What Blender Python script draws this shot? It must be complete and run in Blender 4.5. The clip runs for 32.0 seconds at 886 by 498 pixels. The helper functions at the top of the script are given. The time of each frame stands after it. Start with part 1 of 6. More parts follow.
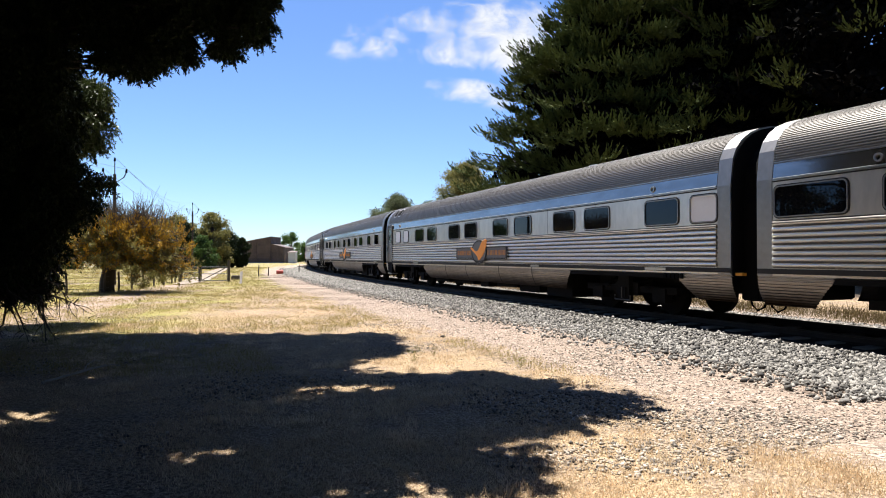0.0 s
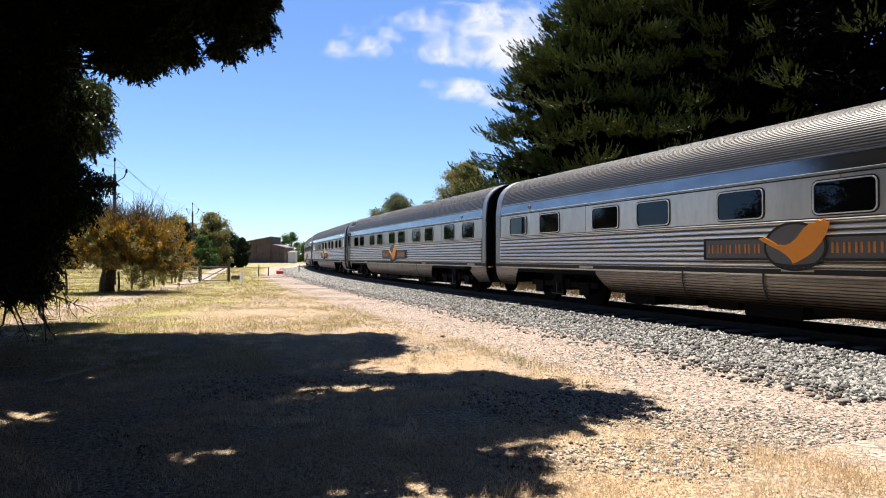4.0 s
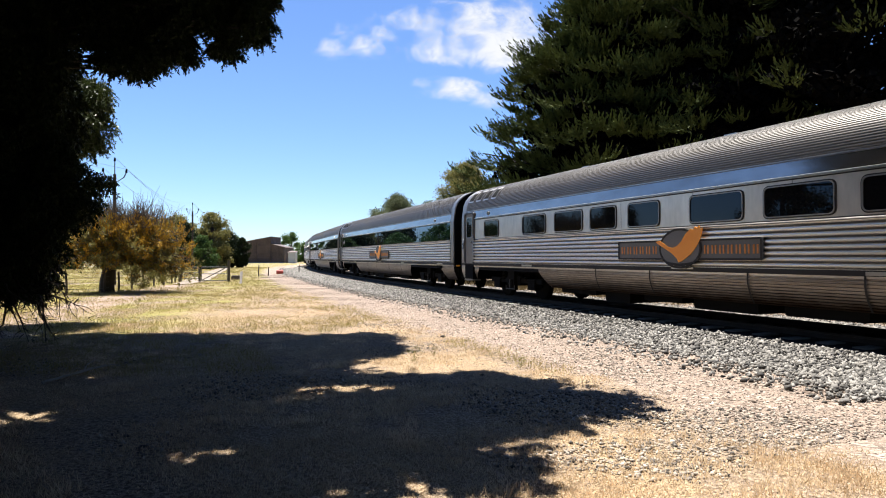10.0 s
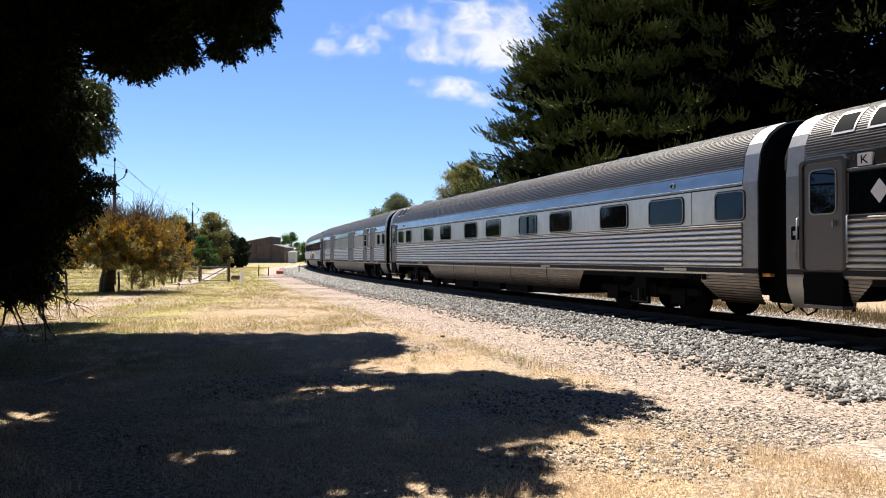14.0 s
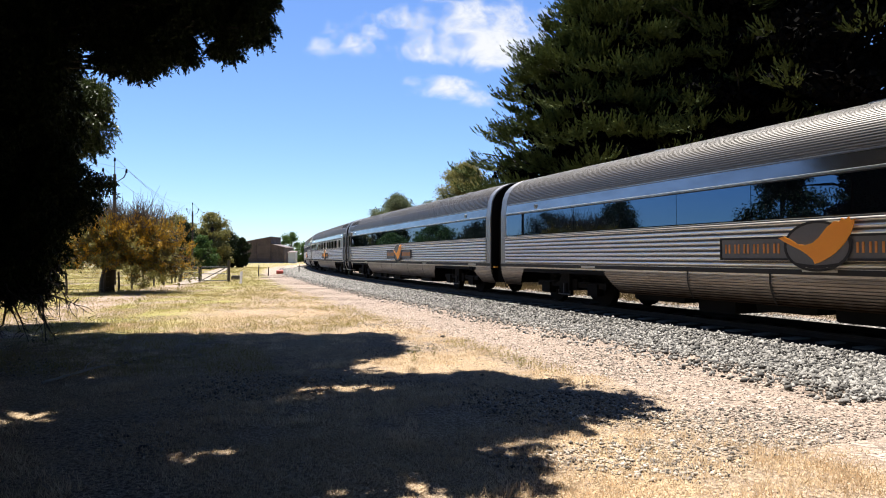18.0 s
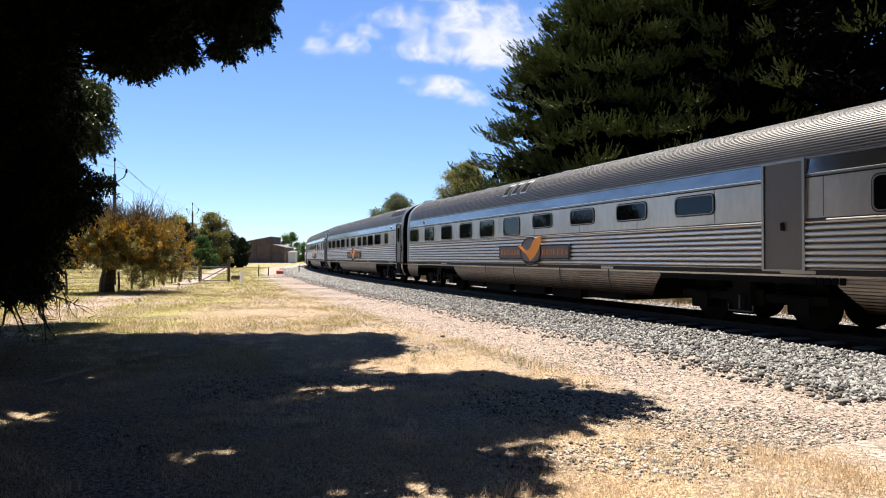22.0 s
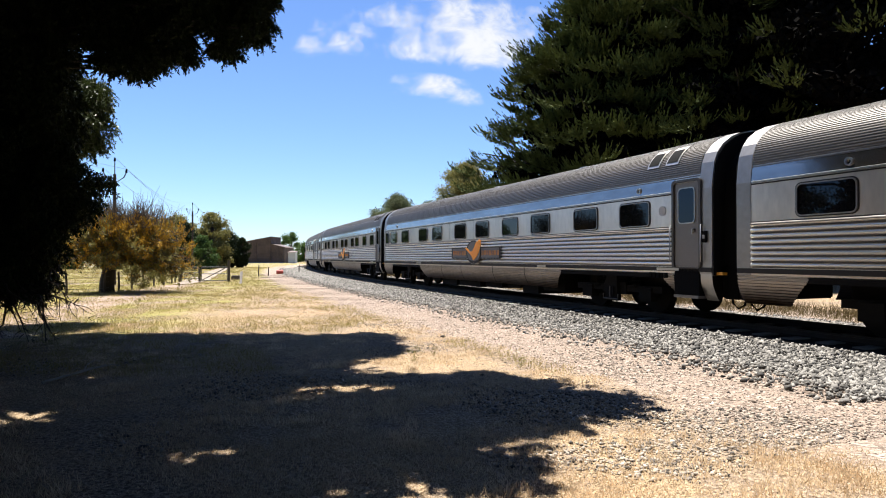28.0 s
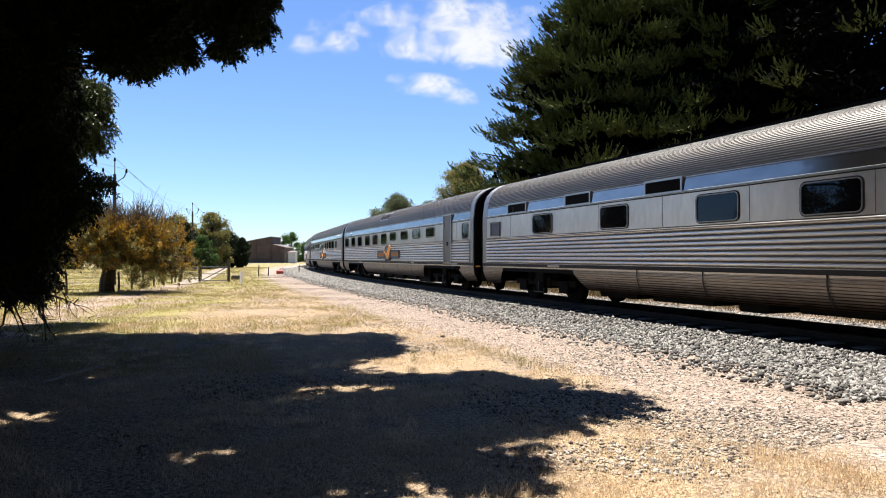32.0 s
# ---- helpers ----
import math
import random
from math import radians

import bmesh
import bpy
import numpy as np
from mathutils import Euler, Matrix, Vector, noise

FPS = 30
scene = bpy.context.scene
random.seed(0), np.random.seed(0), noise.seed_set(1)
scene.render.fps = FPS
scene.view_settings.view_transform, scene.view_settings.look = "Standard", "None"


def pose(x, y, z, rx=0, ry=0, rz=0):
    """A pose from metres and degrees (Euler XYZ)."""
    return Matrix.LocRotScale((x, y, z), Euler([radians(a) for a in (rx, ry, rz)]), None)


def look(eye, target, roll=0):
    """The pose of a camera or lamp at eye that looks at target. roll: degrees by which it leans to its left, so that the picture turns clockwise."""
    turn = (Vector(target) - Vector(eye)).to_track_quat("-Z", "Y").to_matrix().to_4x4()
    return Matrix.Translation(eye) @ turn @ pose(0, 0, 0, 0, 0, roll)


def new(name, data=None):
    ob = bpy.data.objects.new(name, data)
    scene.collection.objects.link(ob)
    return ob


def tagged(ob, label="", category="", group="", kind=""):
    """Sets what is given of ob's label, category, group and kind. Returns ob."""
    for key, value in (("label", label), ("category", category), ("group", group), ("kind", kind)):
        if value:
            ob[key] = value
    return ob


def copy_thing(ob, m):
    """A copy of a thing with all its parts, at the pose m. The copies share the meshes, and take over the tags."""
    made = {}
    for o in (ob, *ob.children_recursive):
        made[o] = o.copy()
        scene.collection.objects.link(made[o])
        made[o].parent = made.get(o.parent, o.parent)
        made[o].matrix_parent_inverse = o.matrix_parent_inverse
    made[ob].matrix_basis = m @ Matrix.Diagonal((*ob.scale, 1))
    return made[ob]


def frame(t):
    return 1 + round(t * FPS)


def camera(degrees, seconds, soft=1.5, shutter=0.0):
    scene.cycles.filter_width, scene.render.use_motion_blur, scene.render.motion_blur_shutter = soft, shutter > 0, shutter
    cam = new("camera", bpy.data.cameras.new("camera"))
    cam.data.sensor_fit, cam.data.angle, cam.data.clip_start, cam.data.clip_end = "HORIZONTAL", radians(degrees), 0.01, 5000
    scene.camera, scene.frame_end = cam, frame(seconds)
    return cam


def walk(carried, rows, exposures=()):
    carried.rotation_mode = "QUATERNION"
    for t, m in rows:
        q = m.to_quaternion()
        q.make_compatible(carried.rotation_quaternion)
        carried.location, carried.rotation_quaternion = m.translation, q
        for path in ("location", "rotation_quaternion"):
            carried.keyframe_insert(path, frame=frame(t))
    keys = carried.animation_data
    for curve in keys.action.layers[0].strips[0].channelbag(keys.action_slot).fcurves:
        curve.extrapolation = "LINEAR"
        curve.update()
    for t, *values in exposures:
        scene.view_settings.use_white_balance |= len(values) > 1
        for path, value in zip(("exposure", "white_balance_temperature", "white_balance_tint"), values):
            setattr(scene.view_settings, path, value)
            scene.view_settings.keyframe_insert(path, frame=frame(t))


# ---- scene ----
# the camera stands still on the grass beside the line
cam = camera(69.6, 32.0, soft=1.0)
EYE = (0.0, 0.0, 1.65)
VIEW = look(EYE, (0.0, 100.0, 1.65 + 100 * 0.01285))
walk(cam, [(0.0, VIEW), (32.0, VIEW)])

# ---- daylight: a high sun ahead, clear sky ----
SUN_EL, SUN_AZ = radians(70.0), radians(-22.5)      # azimuth from +y towards +x
SUN_DIR = Vector((math.sin(SUN_AZ) * math.cos(SUN_EL), math.cos(SUN_AZ) * math.cos(SUN_EL), math.sin(SUN_EL)))
world = bpy.data.worlds.new("sky")
scene.world = world
world.use_nodes = True
wn = world.node_tree.nodes
sky = wn.new("ShaderNodeTexSky")
sky.sky_type = 'NISHITA'
sky.sun_disc = False
sky.sun_elevation, sky.sun_rotation = SUN_EL, SUN_AZ
sky.air_density, sky.dust_density, sky.ozone_density = 1.0, 0.05, 3.0
tint = wn.new("ShaderNodeMix")
tint.data_type, tint.blend_type = 'RGBA', 'MULTIPLY'
tint.inputs[0].default_value = 1.0
tint.inputs[7].default_value = (0.735, 0.86, 1.10, 1)
world.node_tree.links.new(sky.outputs[0], tint.inputs[6])
world.node_tree.links.new(tint.outputs[2], wn["Background"].inputs[0])
wn["Background"].inputs[1].default_value = 0.052
lamp = bpy.data.lights.new("sun", "SUN")
lamp.energy, lamp.angle, lamp.color = 5.0, radians(0.53), (1.0, 0.96, 0.89)
sun = new("sun", lamp)
sun.matrix_basis = look(SUN_DIR * 100, (0, 0, 0))
scene.view_settings.exposure = 1.60


# ---- materials ----
def mat(name, base, rough=0.7, metal=0.0, var=0.25, scale=3.0, fine=40.0, bump=0.0, stretch=(1, 1, 1), second=None, coords="Object", spec=0.5, trans=0.0, ior=1.5):
    m = bpy.data.materials.new(name)
    m.use_nodes = True
    nt = m.node_tree
    n, l = nt.nodes, nt.links
    b = n["Principled BSDF"]
    tc, mp = n.new("ShaderNodeTexCoord"), n.new("ShaderNodeMapping")
    l.new(tc.outputs[coords], mp.inputs[0])
    mp.inputs["Scale"].default_value = stretch
    n1, n2 = n.new("ShaderNodeTexNoise"), n.new("ShaderNodeTexNoise")
    n1.inputs["Scale"].default_value, n2.inputs["Scale"].default_value = scale, fine
    n1.inputs["Detail"].default_value = 4
    n2.inputs["Detail"].default_value = 3
    for q in (n1, n2):
        l.new(mp.outputs[0], q.inputs["Vector"])
    mix = n.new("ShaderNodeMath")
    mix.operation = 'ADD'
    l.new(n1.outputs[0], mix.inputs[0])
    l.new(n2.outputs[0], mix.inputs[1])
    oi = n.new("ShaderNodeObjectInfo")
    ad = n.new("ShaderNodeMath")
    ad.operation = 'MULTIPLY_ADD'
    ad.inputs[1].default_value = 0.3
    l.new(oi.outputs["Random"], ad.inputs[0])
    l.new(mix.outputs[0], ad.inputs[2])
    ramp = n.new("ShaderNodeMapRange")
    ramp.inputs[1].default_value, ramp.inputs[2].default_value = 0.65, 1.65
    l.new(ad.outputs[0], ramp.inputs[0])
    cm = n.new("ShaderNodeMix")
    cm.data_type = 'RGBA'
    second = second or tuple(c * (1 - var) for c in base)
    first = tuple(min(1, c * (1 + var)) for c in base) if second is None else base
    cm.inputs[6].default_value, cm.inputs[7].default_value = (*second, 1), (*tuple(min(1.0, c * (1 + var * 0.6)) for c in first), 1)
    l.new(ramp.outputs[0], cm.inputs[0])
    l.new(cm.outputs[2], b.inputs["Base Color"])
    b.inputs["Roughness"].default_value, b.inputs["Metallic"].default_value = rough, metal
    b.inputs["Specular IOR Level"].default_value = spec
    b.inputs["IOR"].default_value = ior
    if bump:
        bp = n.new("ShaderNodeBump")
        bp.inputs["Strength"].default_value = bump
        bp.inputs["Distance"].default_value = 0.02
        l.new(mix.outputs[0], bp.inputs["Height"])
        l.new(bp.outputs[0], b.inputs["Normal"])
    if trans:
        tr, ms = n.new("ShaderNodeBsdfTranslucent"), n.new("ShaderNodeMixShader")
        l.new(cm.outputs[2], tr.inputs[0])
        ms.inputs[0].default_value = trans
        l.new(b.outputs[0], ms.inputs[1])
        l.new(tr.outputs[0], ms.inputs[2])
        l.new(ms.outputs[0], n["Material Output"].inputs[0])
    return m


STEEL = mat("brushed_stainless_steel", (0.61, 0.555, 0.495), 0.36, 0.92, 0.24, 0.9, 9, 0.03, (1.1, 1, 0.35))
STEEL_SMOOTH = mat("smooth_stainless_sheet", (0.40, 0.39, 0.375), 0.36, 0.95, 0.08, 1.2, 20, 0.02, (0.5, 1, 2))
STEEL_DOOR = mat("dull_steel_door_sheet", (0.20, 0.186, 0.17), 0.5, 0.75, 0.1, 1.2, 20)
ROOF = mat("ribbed_steel_roof", (0.150, 0.140, 0.129), 0.5, 0.85, 0.2, 0.5, 14, 0.02, (0.4, 1, 1))
COLLAR = mat("worn_collar_steel", (0.30, 0.285, 0.27), 0.42, 0.9, 0.2, 0.9, 9, 0.03)
DOOR_RIM = mat("dark_door_rim", (0.105, 0.098, 0.09), 0.5, 0.7, 0.15, 1.2, 20)
LETTERBOARD = mat("mottled_smooth_steel", (0.37, 0.35, 0.325), 0.13, 0.95, 0.4, 0.45, 3, 0.16, (0.6, 1, 2))
SKIRT = mat("dusty_steel_skirt", (0.36, 0.325, 0.285), 0.48, 0.85, 0.3, 0.8, 9, 0.03, (0.5, 1, 2.5), second=(0.17, 0.14, 0.115))
SKIRT.node_tree.nodes["Principled BSDF"].inputs["Roughness"].default_value = 0.42


def add_low_dirt(m, z0, z1, dirt):
    """Thrown-up rusty dirt that thickens towards the lower edge, with a ragged upper limit."""
    n, l = m.node_tree.nodes, m.node_tree.links
    b = n["Principled BSDF"]
    old = b.inputs["Base Color"].links[0].from_socket
    tc, sep, no, ad, k, mx = (n.new("ShaderNode" + q) for q in ("TexCoord", "SeparateXYZ", "TexNoise", "Math", "MapRange", "Mix"))
    no.inputs["Scale"].default_value, no.inputs["Detail"].default_value = 3.5, 5
    l.new(tc.outputs["Object"], sep.inputs[0])
    l.new(tc.outputs["Object"], no.inputs["Vector"])
    ad.operation = 'MULTIPLY_ADD'
    ad.inputs[1].default_value = 0.22
    l.new(no.outputs[0], ad.inputs[0])
    l.new(sep.outputs[2], ad.inputs[2])
    k.inputs[1].default_value, k.inputs[2].default_value = z1 + 0.11, z0 + 0.11
    l.new(ad.outputs[0], k.inputs[0])
    mx.data_type = 'RGBA'
    mx.inputs[7].default_value = (*dirt, 1)
    l.new(k.outputs[0], mx.inputs[0])
    l.new(old, mx.inputs[6])
    l.new(mx.outputs[2], b.inputs["Base Color"])


add_low_dirt(SKIRT, 0.50, 0.80, (0.045, 0.026, 0.014))
FRAME_BRIGHT = mat("bright_window_rim", (0.80, 0.79, 0.76), 0.4, 0.25, 0.05, 2, 20)
SILL = mat("dark_sill_strip", (0.035, 0.032, 0.03), 0.6, 0.3, 0.2, 2, 20, spec=0.3)
GLASS = mat("dark_tinted_glass", (0.006, 0.006, 0.007), 0.02, 0.0, 0.1, 1, 5, spec=0.35)
GLASS.node_tree.nodes["Principled BSDF"].inputs["Specular Tint"].default_value = (0.55, 0.75, 1.0, 1)
FLUTE = mat("fluted_stainless_steel", (0.86, 0.795, 0.70), 0.31, 1.0, 0.14, 0.7, 12, 0.0, (0.3, 1, 4))
# Darker steel that paints shade between the flutes.
FLUTE_SHADE = mat("flute_shade_steel", (0.115, 0.103, 0.092), 0.5, 0.5, 0.15, 0.7, 25, 0.0, (0.3, 1, 4))
BAND_GLASS = mat("black_mirror_glass", (0.006, 0.007, 0.009), 0.012, 0.0, 0.1, 1, 5, spec=0.5, ior=2.7)
BLIND = mat("drawn_white_blind", (0.93, 0.93, 0.92), 0.35, 0, 0.04, 1, 8)
TEAL = mat("teal_blind_behind_glass", (0.13, 0.29, 0.32), 0.25, 0, 0.1, 1, 6)
RUBBER = mat("black_rubber", (0.004, 0.004, 0.004), 0.85, 0, 0.2, 3, 30, spec=0.1)
IRON = mat("grimy_black_iron", (0.009, 0.008, 0.007), 0.85, 0.0, 0.4, 3, 25, 0.1, spec=0.12)
BAND_GLASS.node_tree.nodes["Principled BSDF"].inputs["Specular Tint"].default_value = (0.30, 0.58, 1.0, 1)
PLAQUE = mat("dark_grey_plaque", (0.14, 0.135, 0.13), 0.5, 0.2, 0.15, 2, 20)
LETTERING = mat("faded_orange_lettering", (0.66, 0.25, 0.05), 0.5, 0, 0.2, 2, 20)
ORANGE = mat("orange_paint", (1.0, 0.35, 0.025), 0.45, 0, 0.06, 2, 20)
YELLOW = mat("ochre_badge", (0.55, 0.33, 0.04), 0.5, 0, 0.1, 2, 20)
WHITE = mat("white_paint", (0.450, 0.450, 0.438), 0.5, 0, 0.05, 2, 20)
AMBER = mat("amber_marker", (0.75, 0.33, 0.03), 0.35, 0, 0.05, 2, 20)
RAIL = mat("rusty_rail_steel", (0.03, 0.02, 0.014), 0.7, 0.2, 0.3, 4, 30, 0.05)
CONCRETE = mat("concrete_sleeper", (0.185, 0.174, 0.157), 0.85, 0, 0.2, 3, 30, 0.2)
# Near-black colour that paints the train's shade onto the ballast bed.
STONE = mat("shade_dark_ballast", (0.022, 0.019, 0.017), 0.95, 0, 0.35, 5, 60, 0.25, spec=0.05)
BARK = mat("dark_bark", (0.05, 0.04, 0.03), 0.9, 0, 0.35, 4, 25, 0.4, (1, 1, 0.25))
TWIG = mat("bare_twig", (0.10, 0.075, 0.055), 0.9, 0, 0.25, 4, 25)
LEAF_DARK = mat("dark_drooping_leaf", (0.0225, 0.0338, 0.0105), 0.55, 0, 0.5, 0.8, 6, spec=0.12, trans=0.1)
# Lighter copy of the shade tree's leaf, with sunlight put into its colour.
LEAF_SUN_PAINTED = mat("sun_painted_leaf", (0.075, 0.10, 0.028), 0.5, 0, 0.6, 1.4, 6, second=(0.012, 0.018, 0.006), spec=0.2, trans=0.15)
LEAF_CONIFER = mat("cypress_foliage", (0.082, 0.100, 0.030), 0.7, 0, 0.5, 0.7, 4, second=(0.008, 0.015, 0.006), spec=0.05, trans=0.05)
# Near-black colour that paints the shade inside the cypress crowns.
INNER_SHADE = mat("shade_painted_twigs", (0.004, 0.0037, 0.003), 0.9, 0, 0.3, 1, 5, spec=0.02)
LEAF_GUM = mat("grey_green_gum_leaf", (0.135, 0.155, 0.075), 0.55, 0, 0.4, 0.6, 5, spec=0.12, trans=0.2)
LEAF_OLIVE = mat("yellow_olive_gum_leaf", (0.21, 0.19, 0.06), 0.55, 0, 0.4, 0.6, 5, spec=0.12, trans=0.2)
LEAF_GOLD = mat("golden_brown_leaf", (0.40, 0.225, 0.022), 0.6, 0, 0.4, 0.7, 6, second=(0.10, 0.078, 0.016), spec=0.12, trans=0.2)
LEAF_GREEN = mat("fresh_green_leaf", (0.07, 0.12, 0.03), 0.6, 0, 0.4, 0.7, 6, spec=0.12, trans=0.25)
STRAW = mat("dry_straw_grass", (0.72, 0.565, 0.385), 0.8, 0, 0.2, 0.8, 9, second=(0.44, 0.31, 0.18), coords="Object", spec=0.12, trans=0.42)
SCRUB = mat("rank_brown_weed", (0.16, 0.115, 0.055), 0.85, 0, 0.35, 0.8, 9, second=(0.055, 0.048, 0.022), spec=0.1, trans=0.15)
GREEN_GRASS = mat("half_green_grass", (0.24, 0.225, 0.072), 0.8, 0, 0.3, 0.8, 9, second=(0.37, 0.275, 0.105), spec=0.12, trans=0.3)
WOOD = mat("weathered_grey_timber", (0.090, 0.076, 0.062), 0.9, 0, 0.3, 4, 30, 0.2, (1, 1, 0.2))
BRICK = mat("weathered_red_brick", (0.105, 0.074, 0.058), 0.9, 0, 0.6, 0.55, 4, 0.2, second=(0.030, 0.021, 0.017))
TIN = mat("rusted_roof_tin", (0.112, 0.078, 0.062), 0.6, 0.3, 0.3, 1, 12)
PALE_BRANCH = mat("bleached_wood", (0.42, 0.38, 0.32), 0.85, 0, 0.3, 6, 40, 0.2)
DARK_STONE = mat("dark_stone", (0.06, 0.05, 0.043), 0.9, 0, 0.4, 8, 50, 0.3)
RED = mat("red_paint", (0.42, 0.05, 0.03), 0.55, 0, 0.1, 4, 20)
WIRE = mat("dull_wire", (0.08, 0.08, 0.08), 0.5, 0.6, 0.1, 2, 20)
GALV = mat("galvanised_tube", (0.09, 0.09, 0.09), 0.5, 0.6, 0.15, 2, 20)


def pieces_material(name, dark, light):
    """Loose stones: each one has its own grey."""
    m = mat(name, light, 0.9, 0, 0.3, 8, 90, 0.2)
    n, l = m.node_tree.nodes, m.node_tree.links
    g, r = n.new("ShaderNodeNewGeometry"), n.new("ShaderNodeMix")
    r.data_type = 'RGBA'
    r.inputs[6].default_value, r.inputs[7].default_value = (*dark, 1), (*light, 1)
    l.new(g.outputs["Random Per Island"], r.inputs[0])
    l.new(r.outputs[2], n["Principled BSDF"].inputs["Base Color"])
    return m


LOOSE = pieces_material("loose_ballast", (0.026, 0.024, 0.022), (0.27, 0.25, 0.225))
CHIPS = pieces_material("field_stone_chips", (0.045, 0.038, 0.032), (0.42, 0.355, 0.29))
PEBBLE = pieces_material("loose_pebbles", (0.08, 0.062, 0.050), (0.36, 0.285, 0.228))


# ---- mesh tools ----
class Shape:
    """Collects faces for one mesh."""

    def __init__(self):
        self.v, self.f = [], []

    def add(self, v, f):
        k = len(self.v)
        self.v.extend(v)
        self.f.extend([tuple(i + k for i in q) for q in f])
        return self

    def box(self, x0, x1, y0, y1, z0, z1):
        v = [(x, y, z) for x in (x0, x1) for y in (y0, y1) for z in (z0, z1)]
        return self.add(v, [(0, 1, 3, 2), (4, 6, 7, 5), (0, 4, 5, 1), (2, 3, 7, 6), (0, 2, 6, 4), (1, 5, 7, 3)])

    def sweep(self, prof, x0, x1, closed=False, caps=False):
        """Profile of (y, z) drawn out along x; x0 and x1 may be functions of z."""
        n = len(prof)
        fa = x0 if callable(x0) else (lambda z: x0)
        fb = x1 if callable(x1) else (lambda z: x1)
        v = [(fa(z), y, z) for y, z in prof] + [(fb(z), y, z) for y, z in prof]
        f = [(i, (i + 1) % n, n + (i + 1) % n, n + i) for i in range(n if closed else n - 1)]
        if caps:
            f += [tuple(range(n))[::-1], tuple(range(n, 2 * n))]
        return self.add(v, f)

    def plate(self, outline, y0, y1):
        """A flat outline of (x, z) with thickness from y0 to y1."""
        n = len(outline)
        v = [(x, y0, z) for x, z in outline] + [(x, y1, z) for x, z in outline]
        return self.add(v, [tuple(range(n)), tuple(range(n, 2 * n))[::-1]] + [(i, n + i, n + (i + 1) % n, (i + 1) % n) for i in range(n)])

    def ring(self, outer, inner, y0, y1):
        """A flat frame between two outlines of (x, z) of equal length."""
        n = len(outer)
        v = [(x, y, z) for y in (y0, y1) for o in (outer, inner) for x, z in o]
        f = []
        for i in range(n):
            j = (i + 1) % n
            f += [(i, j, n + j, n + i), (2 * n + i, 3 * n + i, 3 * n + j, 2 * n + j), (i, 2 * n + i, 2 * n + j, j), (n + i, n + j, 3 * n + j, 3 * n + i)]
        return self.add(v, f)

    def tube(self, pts, r0, r1=None, sides=6, caps=True):
        r1 = r0 if r1 is None else r1
        pts = [Vector(p) for p in pts]
        v, f, n = [], [], len(pts)
        for i, p in enumerate(pts):
            d = (pts[min(i + 1, n - 1)] - pts[max(i - 1, 0)]).normalized()
            a = d.orthogonal().normalized()
            b = d.cross(a)
            r = r0 + (r1 - r0) * i / max(1, n - 1)
            v += [tuple(p + (a * math.cos(q) + b * math.sin(q)) * r) for q in [2 * math.pi * k / sides for k in range(sides)]]
        for i in range(n - 1):
            for k in range(sides):
                q = (k + 1) % sides
                f.append((i * sides + k, i * sides + q, (i + 1) * sides + q, (i + 1) * sides + k))
        if caps:
            f += [tuple(range(sides))[::-1], tuple(range((n - 1) * sides, n * sides))]
        return self.add(v, f)

    def mesh(self, name, material, smooth=False):
        me = bpy.data.meshes.new(name)
        me.from_pydata(self.v, [], self.f)
        me.materials.append(material)
        if smooth:
            me.shade_smooth()
        me.update()
        return me


def rounded(x0, x1, z0, z1, r, n=4):
    out = []
    for cx, cz, a in ((x1 - r, z1 - r, 0), (x0 + r, z1 - r, 90), (x0 + r, z0 + r, 180), (x1 - r, z0 + r, 270)):
        out += [(cx + r * math.cos(radians(a + 90 * i / n)), cz + r * math.sin(radians(a + 90 * i / n))) for i in range(n + 1)]
    return out


def disc(cx, cz, r, n=20):
    return [(cx + r * math.cos(2 * math.pi * i / n), cz + r * math.sin(2 * math.pi * i / n)) for i in range(n)]


def part(name, shape, material, parent, label="", smooth=False):
    """One mesh object under a thing or a part; shape may be a ready mesh."""
    me = shape if isinstance(shape, bpy.types.Mesh) else shape.mesh(name, material, smooth)
    ob = new(name, me)
    ob.parent = parent
    if label:
        tagged(ob, label)
    return ob


def thing(name, shape, material, label, category, group="", kind="", smooth=False):
    ob = new(name, shape if isinstance(shape, bpy.types.Mesh) else shape.mesh(name, material, smooth))
    return tagged(ob, label, category, group, kind)


def holder(name, label, category, group="", m=None):
    ob = new(name)
    ob.empty_display_size = 0.3
    if m is not None:
        ob.matrix_basis = m
    return tagged(ob, label, category, group)


# ---- the line: straight past the camera, then a right-hand curve of 420 m ----
HEAD0, BEND_FROM, BEND_R, BEND_TO = 0.389, -0.76, 419.85, 330.0
ORIGIN = Vector((2.865, 23.757))
RAIL_Z = 0.28


def track(s, side=0.0):
    """Place and heading of the line, s metres away from the camera's end; side: metres to the right."""
    def base(q):
        h = HEAD0 - min(max(q - BEND_FROM, 0.0), BEND_TO - BEND_FROM) / BEND_R
        if q <= BEND_FROM:
            p = ORIGIN + Vector((-math.sin(HEAD0), math.cos(HEAD0))) * q
        else:
            a = ORIGIN + Vector((-math.sin(HEAD0), math.cos(HEAD0))) * BEND_FROM
            c = a + Vector((math.cos(HEAD0), math.sin(HEAD0))) * BEND_R
            p = c - Vector((math.cos(h), math.sin(h))) * BEND_R
            if q > BEND_TO:
                p = p + Vector((-math.sin(h), math.cos(h))) * (q - BEND_TO)
        return p, h
    p, h = base(s)
    return p + Vector((math.cos(h), math.sin(h))) * side, h


